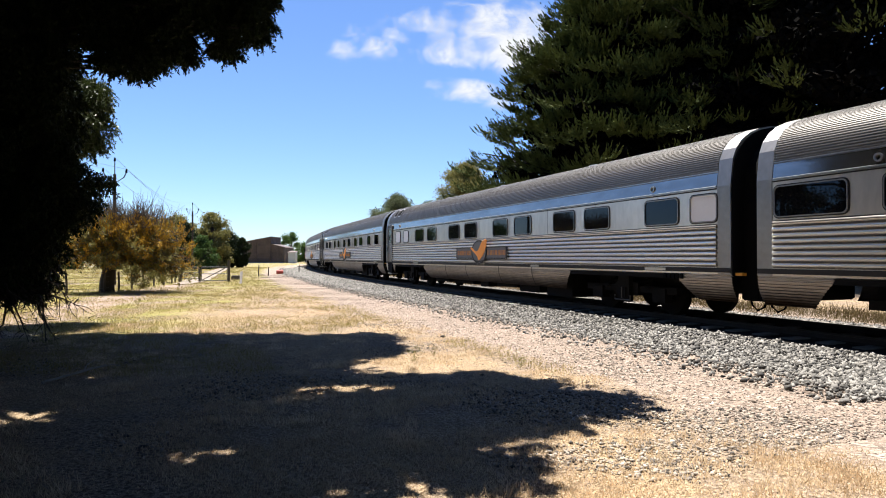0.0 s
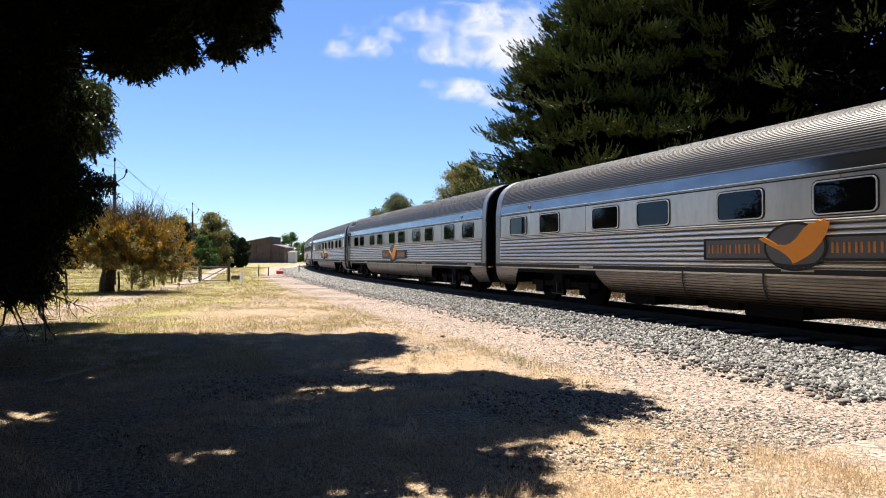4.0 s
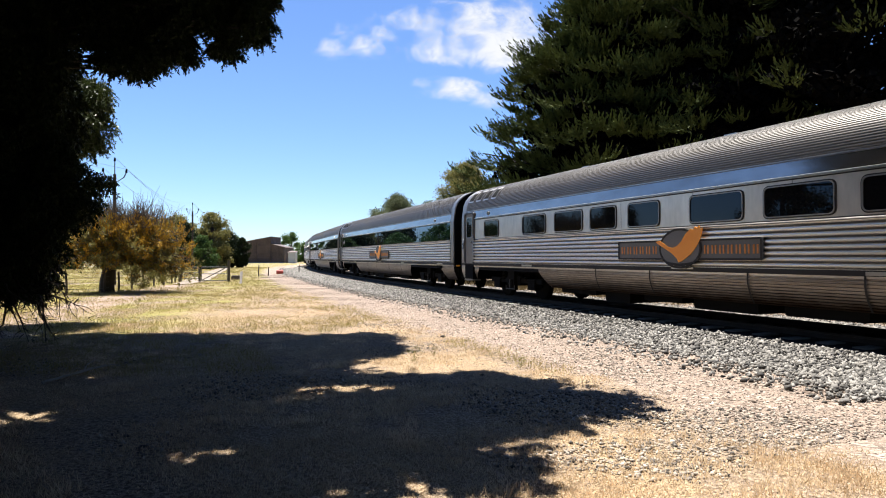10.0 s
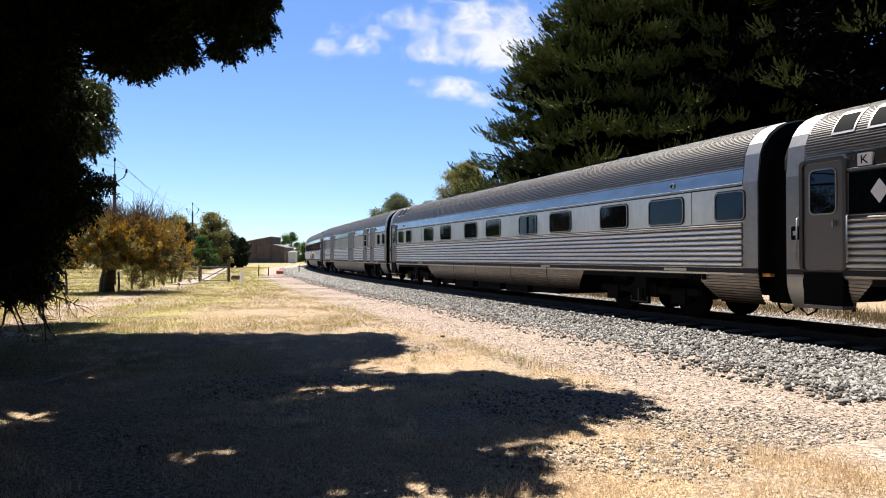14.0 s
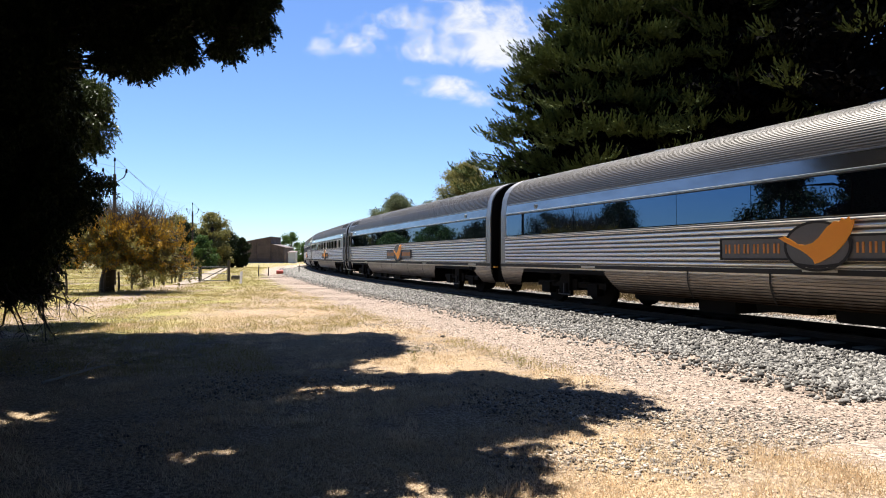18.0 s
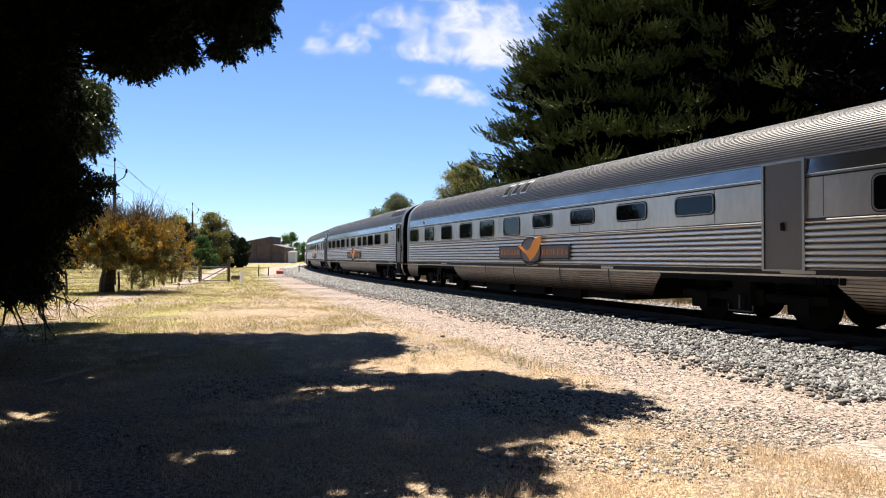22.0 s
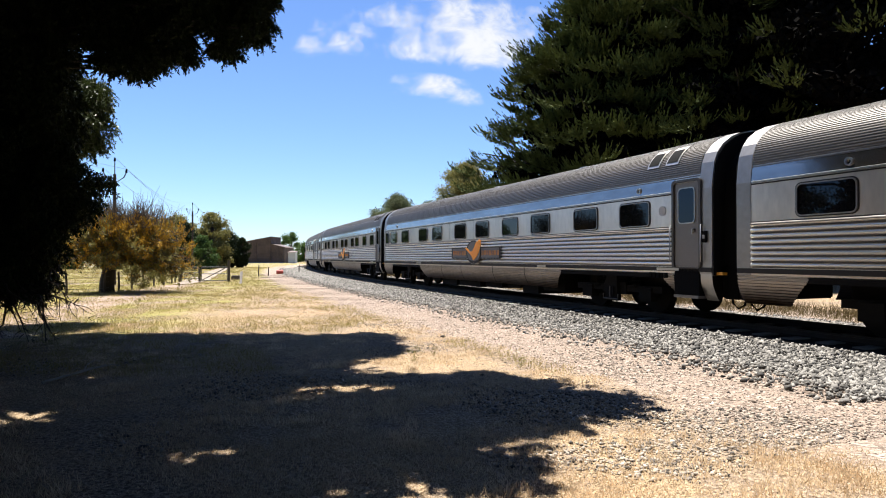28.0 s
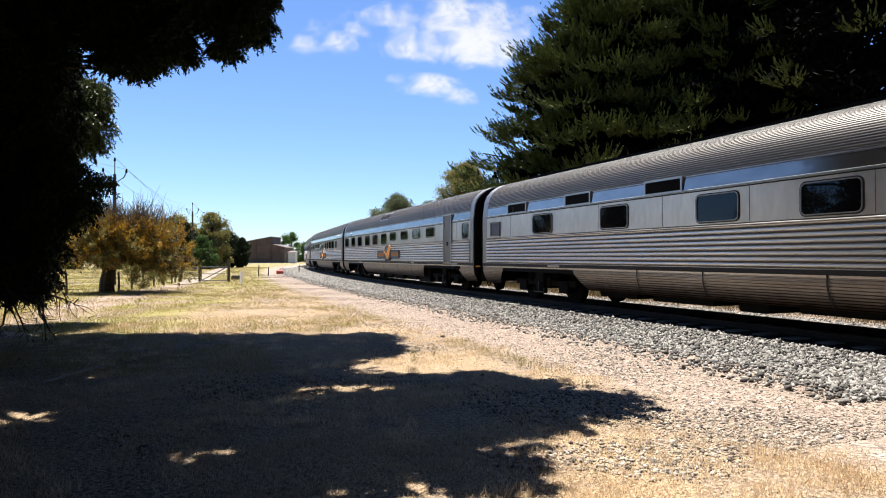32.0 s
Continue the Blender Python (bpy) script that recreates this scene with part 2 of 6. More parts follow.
def along_strip(prof, s0, s1, step):
    """A strip of profile (side, z) along the line."""
    sh = Shape()
    n = max(1, int((s1 - s0) / step))
    m = len(prof)
    v, f = [], []
    for i in range(n + 1):
        s = s0 + (s1 - s0) * i / n
        p, h = track(s)
        r = Vector((math.cos(h), math.sin(h)))
        for y, z in prof:
            q = p + r * y
            v.append((q.x, q.y, z))
    for i in range(n):
        for j in range(m - 1):
            f.append((i * m + j, i * m + j + 1, (i + 1) * m + j + 1, (i + 1) * m + j))
    return sh.add(v, f)


# ---- ground: one sheet to the horizon ----
def lateral(x, y):
    """Metres from the line's centre, along the straight and the bend (negative: the camera's side)."""
    c = ORIGIN + Vector((-math.sin(HEAD0), math.cos(HEAD0))) * BEND_FROM
    d = Vector((-math.sin(HEAD0), math.cos(HEAD0)))
    q = Vector((x, y)) - c
    if q.dot(d) <= 0:
        return q.dot(Vector((math.cos(HEAD0), math.sin(HEAD0))))
    o = c + Vector((math.cos(HEAD0), math.sin(HEAD0))) * BEND_R
    return BEND_R - (Vector((x, y)) - o).length


TRACK_WAY = ((-8.8, 9.0), (-10.6, 14.5), (-11.7, 20.0), (-13.0, 26.0), (-14.6, 33.0), (-15.6, 38.0))


def off_way(x, y):
    """Metres from the middle of the worn wheel track that leads to the gate."""
    best = 9.0
    for (ax, ay), (bx, by) in zip(TRACK_WAY, TRACK_WAY[1:]):
        t = min(1.0, max(0.0, ((x - ax) * (bx - ax) + (y - ay) * (by - ay)) / ((bx - ax) ** 2 + (by - ay) ** 2)))
        best = min(best, math.hypot(x - ax - (bx - ax) * t, y - ay - (by - ay) * t))
    return best


def spill(x, y):
    """How thickly stone chips lie in the grass, up to about 1."""
    return max(0.0, 1.2 - ((x - 1.3) / 1.1) ** 2 - ((y - 5.0) / 0.85) ** 2, 1.2 - ((x - 1.2) / 0.9) ** 2 - ((y - 7.2) / 0.7) ** 2, 1.0 - ((x + 1.4) / 1.4) ** 2 - ((y - 8.6) / 0.5) ** 2)


def ground_height(x, y):
    lat = lateral(x, y)
    edge = min(1.0, max(0.0, (abs(lat) - 3.4) / 1.5))
    return (0.025 * noise.noise((x * 0.5, y * 0.5, 0)) + 0.05 * noise.noise((x * 0.13, y * 0.13, 3))) * edge


def ground_material():
    m = bpy.data.materials.new("dry_grass_and_gravel")
    m.use_nodes = True
    n, l = m.node_tree.nodes, m.node_tree.links
    b = n["Principled BSDF"]
    b.inputs["Roughness"].default_value = 0.95
    b.inputs["Specular IOR Level"].default_value = 0.05
    geo = n.new("ShaderNodeNewGeometry")
    at = n.new("ShaderNodeAttribute")
    at.attribute_name = "lateral"

    def tex(scale, detail=5, rough=0.6):
        t = n.new("ShaderNodeTexNoise")
        t.inputs["Scale"].default_value, t.inputs["Detail"].default_value, t.inputs["Roughness"].default_value = scale, detail, rough
        l.new(geo.outputs["Position"], t.inputs["Vector"])
        return t.outputs[0]

    def ramp(src, a, z, lo, hi):
        r = n.new("ShaderNodeMix")
        r.data_type = 'RGBA'
        k = n.new("ShaderNodeMapRange")
        k.interpolation_type = 'SMOOTHSTEP'
        k.inputs[1].default_value, k.inputs[2].default_value = a, z
        l.new(src, k.inputs[0])
        l.new(k.outputs[0], r.inputs[0])
        for i, c in ((6, lo), (7, hi)):
            if isinstance(c, tuple):
                r.inputs[i].default_value = (*c, 1)
            else:
                l.new(c, r.inputs[i])
        return r.outputs[2]

    def math2(op, a, c):
        q = n.new("ShaderNodeMath")
        q.operation = op
        for i, s in ((0, a), (1, c)):
            if isinstance(s, (int, float)):
                q.inputs[i].default_value = s
            else:
                l.new(s, q.inputs[i])
        return q.outputs[0]
    vor = n.new("ShaderNodeTexVoronoi")
    vor.inputs["Scale"].default_value = 22
    l.new(geo.outputs["Position"], vor.inputs["Vector"])
    vsep = n.new("ShaderNodeSeparateColor")
    l.new(vor.outputs["Color"], vsep.inputs[0])
    sep = n.new("ShaderNodeSeparateXYZ")
    l.new(geo.outputs["Position"], sep.inputs[0])
    wr = n.new("ShaderNodeMapRange")
    wr.inputs[1].default_value, wr.inputs[2].default_value, wr.inputs[3].default_value, wr.inputs[4].default_value = -3.0, -14.0, -0.1, 0.36
    l.new(sep.outputs[0], wr.inputs[0])
    west = wr.outputs[0]
    pebble = ramp(vsep.outputs[0], 0.0, 1.0, (0.11, 0.083, 0.066), (0.41, 0.33, 0.272))
    dust = ramp(tex(60), 0.35, 0.65, (0.20, 0.151, 0.117), (0.34, 0.264, 0.212))
    gravel = ramp(tex(5), 0.42, 0.6, pebble, dust)
    straw = ramp(tex(45, 7), 0.38, 0.64, (0.16, 0.112, 0.066), (0.42, 0.315, 0.21))
    green = ramp(tex(30, 6), 0.38, 0.64, (0.125, 0.122, 0.04), (0.33, 0.28, 0.105))
    grass = ramp(math2('ADD', tex(0.16, 4), math2('ADD', math2('MULTIPLY', tex(2.2), 0.25), west)), 0.66, 0.84, straw, green)
    bare = ramp(tex(25, 6), 0.38, 0.62, (0.12, 0.088, 0.062), (0.34, 0.262, 0.195))
    grass = ramp(math2('ADD', tex(0.55, 4), math2('MULTIPLY', tex(6.0), 0.3)), 0.60, 0.74, grass, bare)
    wob = math2('ADD', at.outputs["Fac"], math2('MULTIPLY', math2('SUBTRACT', tex(0.45, 6, 0.7), 0.5), 2.6))
    inner = ramp(math2('ABSOLUTE', wob, 0), 6.1, 7.0, gravel, grass)
    way = n.new("ShaderNodeAttribute")
    way.attribute_name = "off_way"
    worn = math2('ADD', way.outputs["Fac"], math2('MULTIPLY', math2('SUBTRACT', tex(0.8, 6, 0.7), 0.5), 2.2))
    inner = ramp(worn, 0.75, 1.35, dust, inner)
    l.new(inner, b.inputs["Base Color"])
    bp = n.new("ShaderNodeBump")
    bp.inputs["Strength"].default_value, bp.inputs["Distance"].default_value = 0.9, 0.03
    l.new(math2('ADD', tex(30, 6), vor.outputs["Distance"]), bp.inputs["Height"])
    l.new(bp.outputs[0], b.inputs["Normal"])
    return m


def build_ground():
    def steps(lo, hi, fine, centre):
        out, x = [0.0], 0.0
        while x < hi:
            x += max(fine, x * 0.07)
            out.append(x)
        neg, x = [], 0.0
        while x < lo:
            x += max(fine, x * 0.07)
            neg.append(-x)
        return [centre + q for q in neg[::-1] + out]
    xs, ys = steps(2500, 2500, 0.3, -1.0), steps(2500, 3000, 0.3, 8.0)
    v = [(x, y, ground_height(x, y)) for y in ys for x in xs]
    nx = len(xs)
    f = [(j * nx + i, j * nx + i + 1, (j + 1) * nx + i + 1, (j + 1) * nx + i) for j in range(len(ys) - 1) for i in range(nx - 1)]
    me = Shape().add(v, f).mesh("ground", ground_material(), True)
    a = me.attributes.new("lateral", 'FLOAT', 'POINT')
    a.data.foreach_set("value", [lateral(x, y) for x, y, z in v])
    a = me.attributes.new("off_way", 'FLOAT', 'POINT')
    a.data.foreach_set("value", [off_way(x, y) for x, y, z in v])
    thing("ground", me, None, "flat dry grass and pale gravel beside the railway", "ground", kind="structure")


def build_track():
    bed = along_strip([(-3.5, -0.02), (-2.05, 0.12), (-0.8, 0.125), (0.8, 0.125), (2.05, 0.12), (3.5, -0.02)], -600, 620, 4)
    thing("ballast", bed, STONE, "crushed stone ballast bed painted near-black as the train's shade", "ballast", kind="structure")
    for name, c in (("rail", -0.752), ("rail", 0.752)):
        pr = [(-0.07, 0.125), (-0.07, 0.14), (-0.012, 0.16), (-0.012, 0.24), (-0.036, 0.25), (-0.036, RAIL_Z), (0.036, RAIL_Z), (0.036, 0.25), (0.012, 0.24), (0.012, 0.16), (0.07, 0.14), (0.07, 0.125)]
        thing(name, along_strip([(y + c, z) for y, z in pr], -600, 620, 3), RAIL, "brown steel running rail on concrete sleepers", "rail", "rails", "structure")
    sl = Shape().box(-0.13, 0.13, -1.25, 1.25, 0.02, 0.15).mesh("sleeper", CONCRETE)
    first = holder("sleepers", "row of concrete sleepers under the rails", "sleepers")
    tagged(first, kind="structure")
    for i in range(150):
        p, h = track(-28 + i * 0.68)
        o = part("sleeper", sl, None, first)
        o.matrix_basis = pose(p.x, p.y, 0, 0, 0, math.degrees(h) + 90)


# ---- the train ----
PITCH = 24.19
BODY = 23.60
HALF = BODY / 2
GUTTER, SILL_Z, RIB_TOP, BAND_TOP, ROOF_TOP = 2.82, 1.13, 2.05, 3.09, 4.09


def roof_profile(n=14, proud=0.0):
    out = []
    for i in range(n + 1):
        a = math.pi * i / n
        c, s = math.cos(a), math.sin(a)
        y = -(abs(c) ** 0.86) * math.copysign(1, c) * (1.46 + proud)
        out.append((y, BAND_TOP + (abs(s) ** 0.9) * (ROOF_TOP - BAND_TOP + proud)))
    return out


def body_outline(grow=0.0):
    low = [(-1.40, 0.98), (-1.5, 1.02), (-1.5, GUTTER), (-1.465, BAND_TOP)]
    return [(y * (1 + grow), z) for y, z in low + roof_profile()[1:-1] + [(-y, z) for y, z in low[::-1]]]


def skirt_profile(proud=0.0, n=9):
    out = []
    for i in range(n + 1):
        t = i / n
        out.append((-(1.495 + proud - 0.30 * max(0, t - 0.25) ** 1.7), 1.08 - 0.62 * t))
    return out


def corrugate(line, width, depth):
    """Small square ribs pressed along a profile line of (y, z), pushed outwards."""
    pts, total = [], 0.0
    acc = [0.0]
    for a, b in zip(line, line[1:]):
        acc.append(acc[-1] + math.dist(a, b))
    count = int(acc[-1] / width)
    for i in range(count):
        for t, d in ((0.0, 0.0), (0.12, 1.0), (0.5, 1.0), (0.62, 0.0)):
            s = (i + t) / count * acc[-1]
            k = min(max(j for j in range(len(acc)) if acc[j] <= s + 1e-9), len(line) - 2)
            q = (s - acc[k]) / (acc[k + 1] - acc[k])
            a, b = line[k], line[k + 1]
            dy, dz = b[0] - a[0], b[1] - a[1]
            ln = math.hypot(dy, dz)
            ny, nz = -dz / ln, dy / ln
            pts.append((a[0] + dy * q + ny * depth * d, a[1] + dz * q + nz * depth * d))
    pts.append(line[-1])
    return pts


def side_ribs(x0, x1, side=-1):
    """One pressed panel of eight half-round flutes from x0 to x1 on a side wall; dark faces paint shade into the
    grooves.
    """
    n, lo, hi, k = 8, 1.17, RIB_TOP, 7
    pitch = (hi - lo) / n
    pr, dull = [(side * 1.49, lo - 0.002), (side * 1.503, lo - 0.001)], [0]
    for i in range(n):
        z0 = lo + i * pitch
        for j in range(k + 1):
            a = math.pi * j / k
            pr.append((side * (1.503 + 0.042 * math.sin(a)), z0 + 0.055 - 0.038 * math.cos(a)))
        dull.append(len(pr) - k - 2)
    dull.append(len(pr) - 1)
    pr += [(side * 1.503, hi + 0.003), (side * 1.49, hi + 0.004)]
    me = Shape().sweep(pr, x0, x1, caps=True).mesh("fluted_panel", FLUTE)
    me.materials.append(FLUTE_SHADE)
    # The top flute's upper faces are darkened too, against the sun's glint.
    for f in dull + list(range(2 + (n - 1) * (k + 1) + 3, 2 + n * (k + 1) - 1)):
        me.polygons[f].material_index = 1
    return me


def at(u, pitch):
    """The x on a carriage of a place u metres from its rear coupling plane, as paced out over a length of pitch."""
    return (u / pitch - 0.5) * PITCH


MESHES = {}


def shared(key, make):
    if key not in MESHES:
        MESHES[key] = make()
    return MESHES[key]


def window_mesh(w, z0, z1, rim=None):
    o = rounded(-w / 2, w / 2, z0, z1, 0.105)
    i = rounded(-w / 2 + 0.021, w / 2 - 0.021, z0 + 0.021, z1 - 0.021, 0.088)
    return Shape().ring(o, i, -1.528, -1.498).mesh("window_frame", rim or STEEL_SMOOTH), Shape().plate(i, -1.508, -1.499), Shape().ring(rounded(-w / 2 - 0.022, w / 2 + 0.022, z0 - 0.022, z1 + 0.022, 0.12), o, -1.512, -1.498).mesh("window_gasket", SILL)


def add_window(car, u, w, pane=None, z0=2.10, z1=2.68, pitch=24.2, rim=None):
    """u: metres from the rear coupling plane to the window's middle."""
    pane = pane or GLASS
    key = (round(w, 2), round(z0, 2), round(z1, 2))
    rim = rim or COLLAR
    fr = shared(("wf", key, rim.name), lambda: window_mesh(*key, rim)[0])
    gk = shared(("wg", key), lambda: window_mesh(*key)[2])
    pn = shared(("wp", key, pane.name), lambda: window_mesh(*key)[1].mesh("window_pane", pane))
    win = part("window", pn, None, car, {"drawn_white_blind": "window with a drawn white blind", "teal_blind_behind_glass": "window with a teal blind"}.get(pane.name, ""))
    win.location.x = at(u, pitch)
    part("window_frame", fr, None, win)
    part("window_gasket", gk, None, win)


def add_door(car, x, w=0.72, glazed=True, z0=SILL_Z, z1=3.02, steps=True, y=-1.512):
    """A vestibule door in the side wall, with its surround, window, grab rails and step well."""
    d = part("door", shared(("door", w, z0, z1), lambda: Shape().plate(rounded(-w / 2, w / 2, z0 + 0.03, z1 - 0.03, 0.05), y, -1.49).mesh("door", STEEL_DOOR)), None, car, "dull steel carriage door")
    d.location.x = x
    part("door_frame", shared(("dframe", w, z0, z1), lambda: Shape().ring(rounded(-w / 2 - 0.07, w / 2 + 0.07, z0, z1 + 0.04, 0.09), rounded(-w / 2 - 0.01, w / 2 + 0.01, z0 + 0.02, z1 - 0.02, 0.06), -1.545, -1.49).mesh("door_frame", DOOR_RIM)), None, d)
    if glazed:
        gw = min(0.46, w - 0.2)
        part("door_window", shared(("dwin", gw), lambda: Shape().plate(rounded(-gw / 2, gw / 2, 2.12, 2.86, 0.08), -1.52, -1.5).mesh("door_window", GLASS)), None, d)
        part("window_seal", shared(("dseal", gw), lambda: Shape().ring(rounded(-gw / 2 - 0.025, gw / 2 + 0.025, 2.095, 2.885, 0.1), rounded(-gw / 2, gw / 2, 2.12, 2.86, 0.08), -1.527, -1.5).mesh("window_seal", STEEL_SMOOTH)), None, d)
    part("handle", shared("dhandle", lambda: Shape().box(0.18, 0.24, -1.55, -1.5, 1.9, 1.98).box(0.2, 0.22, -1.565, -1.55, 1.86, 1.98).mesh("handle", STEEL_SMOOTH)), None, d)
    if steps:
        for sx in (-1, 1):
            g = part("grab_rail", shared("dgrab", lambda: Shape().tube([(0, -1.50, 1.25), (0, -1.57, 1.28), (0, -1.57, 2.05), (0, -1.50, 2.08)], 0.014).mesh("grab_rail", STEEL_SMOOTH, True)), None, d)
            g.location.x = sx * (w / 2 + 0.1)
        # Solid black block that stands for the shade in the step opening.
        part("step_well", shared(("dstep", w), lambda: Shape().box(-w / 2, w / 2, -1.525, -1.2, 0.55, SILL_Z - 0.02).mesh("step_well", RUBBER)), None, d, "black block painted as the shaded step opening")
        part("step", shared(("dtread", w), lambda: Shape().box(-w / 2, w / 2, -1.545, -1.2, 0.49, 0.55).mesh("step", STEEL_DOOR)), None, d)
    return d


def eagle():
    """Plain orange bird shape: a swept body, a short left wing and a long raised right wing with feather tips."""
    left = [(-0.74, 0.17), (-0.62, 0.20), (-0.46, 0.12), (-0.34, 0.04), (-0.20, 0.02)]
    wing = [(-0.06, 0.06), (0.06, 0.16), (0.20, 0.34), (0.34, 0.45), (0.42, 0.43), (0.47, 0.50), (0.53, 0.46), (0.59, 0.52), (0.62, 0.44), (0.69, 0.47), (0.66, 0.34), (0.62, 0.22), (0.54, 0.08), (0.44, -0.04), (0.34, -0.14)]
    tail = [(0.22, -0.22), (0.08, -0.30), (-0.02, -0.33), (-0.06, -0.25), (-0.16, -0.16), (-0.28, -0.08), (-0.40, -0.02), (-0.56, 0.06)]
    return left + wing + tail


def add_plaque(car, u, pitch):
    x = at(u, pitch)
    board = part("name_board", shared("board", lambda: Shape().plate(rounded(-2.13, 2.13, 1.31, 1.75, 0.03), -1.575, -1.53).mesh("name_board", PLAQUE)), None, car, "dark grey embossed name board with orange emblem")
    board.location.x = x
    part("board_rim", shared("board_rim", lambda: Shape().ring(rounded(-2.13, 2.13, 1.31, 1.75, 0.03), rounded(-2.09, 2.09, 1.35, 1.71, 0.02), -1.586, -1.575).mesh("board_rim", SILL)), None, board)
    def emblem():
        o = [(0.62 * math.cos(a), 1.56 + 0.43 * math.sin(a)) for a in [radians(q) for q in range(-20, 201, 11)]]
        o += [(-0.55, 1.32), (-0.3, 1.22), (0, 1.19), (0.3, 1.22), (0.55, 1.32)]
        return Shape().plate(o, -1.60, -1.54).mesh("emblem_disc", PLAQUE)
    part("emblem_disc", shared("emblem", emblem), None, board)
    part("emblem_rim", shared("emblem_rim", lambda: Shape().ring(*[[(rx * math.cos(q), 1.56 + rz * math.sin(q)) for q in [radians(w) for w in range(0, 360, 12)]] for rx, rz in ((0.63, 0.44), (0.585, 0.395))], -1.607, -1.595).mesh("emblem_rim", SILL)), None, board)
    part("bird_emblem", shared("bird", lambda: Shape().plate([(ex, 1.56 + ez * 0.92) for ex, ez in eagle()], -1.615, -1.6).mesh("bird_emblem", ORANGE)), None, board, "plain orange bird shape")
    part("laurel", shared("laurel", lambda: Shape().plate([(-0.5, 1.29), (-0.25, 1.20), (0, 1.17), (0.25, 1.20), (0.5, 1.29), (0.25, 1.25), (0, 1.23), (-0.25, 1.25)], -1.61, -1.59).mesh("laurel", SILL)), None, board)
    for c, n, w in ((-1.37, 6, 0.155), (1.37, 7, 0.135)):
        for i in range(2 * n):
            t = part("letter_bar", shared("lbar", lambda: Shape().plate(rounded(-0.019, 0.019, 1.44, 1.62, 0.01, 2), -1.584, -1.57).mesh("letter_bar", LETTERING)), None, board, "faded orange bar")
            t.location.x = c + (i // 2 - (n - 1) / 2) * (w + 0.07) + (0.045 if i % 2 else -0.045)
    part("footplate", shared("footplate", lambda: Shape().box(-0.33, 0.33, -1.53, -1.5, 1.11, 1.15).mesh("footplate", STEEL_SMOOTH)), None, board)


def wheel_mesh():
    sh = Shape()
    n = 24
    for r, y0, y1 in ((0.46, -0.07, 0.07), (0.485, 0.07, 0.095), (0.12, -0.11, -0.07)):
        a = [(r * math.cos(2 * math.pi * i / n), r * math.sin(2 * math.pi * i / n)) for i in range(n)]
        sh.plate(a, y0, y1)
    return sh.mesh("wheel", IRON)


def add_bogie(car, x):
    b = part("bogie", shared("bogie", lambda: Shape()
             .box(-1.75, 1.75, -1.16, -1.02, 0.50, 0.66).box(-1.75, 1.75, 1.02, 1.16, 0.50, 0.66).box(-0.45, 0.45, -1.2, 1.2, 0.42, 0.74).box(-1.95, 1.95, -0.6, 0.6, 0.52, 0.98)
             .box(-1.42, -0.98, -1.22, -1.0, 0.30, 0.62).box(0.98, 1.42, -1.22, -1.0, 0.30, 0.62)
             .box(-0.22, 0.22, -1.3, -1.16, 0.25, 0.95).box(-0.12, 0.12, -1.34, -1.3, 0.38, 0.62).mesh("bogie", IRON)), None, car, "black cast bogie under the floor")
    b.location.x = x
    for wx in (-1.2, 1.2):
        ax = part("axle", shared("axle", lambda: Shape().tube([(0, -0.8, 0.46), (0, 0.8, 0.46)], 0.08, sides=8).mesh("axle", IRON)), None, b)
        ax.location.x = wx
        for wy, turn in ((-0.75, 0), (0.75, 180)):
            w = part("wheel", shared("wheel", wheel_mesh), None, b)
            w.matrix_basis = pose(wx, wy, 0.47, 0, 0, turn)
    for wx in (-0.75, 0.75):
        sp = part("spring", shared("spring", lambda: Shape().tube([(0.11 * math.cos(i * 0.9), -1.1 + 0.11 * math.sin(i * 0.9), 0.55 + i * 0.012) for i in range(30)], 0.018, sides=5).mesh("spring", IRON)), None, b)
        sp.location.x = wx
    part("brake_bracket", shared("bracket", lambda: Shape().tube([(-0.3, -1.33, 0.42), (-0.3, -1.33, 0.30), (0.3, -1.33, 0.30), (0.3, -1.33, 0.42)], 0.018).tube([(0, -1.35, 0.34), (0, -1.35, 0.62)], 0.016).mesh("brake_bracket", GALV)), None, b, "grey brake bracket")


def add_vents(car, u, n, pitch, label=""):
    """A row of small dark grilles set into bright strips over the roof's edge."""
    for i in range(n):
        x = at(u, pitch) + (i - (n - 1) / 2) * 0.62
        def make():
            sh = Shape()
            pr = [p for p in roof_profile(60, 0.035) if p[0] < -0.3 and 3.46 < p[1] < 3.84]
            sh.sweep(pr, -0.17, 0.17)
            return sh.mesh("roof_grille", RUBBER)
        def rim():
            sh = Shape()
            pr = [p for p in roof_profile(60, 0.028) if p[0] < -0.3 and 3.41 < p[1] < 3.88]
            sh.sweep(pr, -0.205, 0.205)
            return sh.mesh("roof_vent", STEEL)
        v = part("roof_vent", shared("ventrim", rim), None, car, "bright strip with a dark roof grille")
        v.location.x = x
        part("roof_grille", shared("vent", make), None, v)


def flat_segments(breaks):
    """The stretches of side wall between breaks (pairs of x), inside the end collars."""
    x, out = -HALF + 0.36, []
    for a, b in sorted(breaks):
        if a - x > 0.05:
            out.append((x, a))
        x = max(x, b)
    if HALF - 0.36 - x > 0.05:
        out.append((x, HALF - 0.36))
    return out


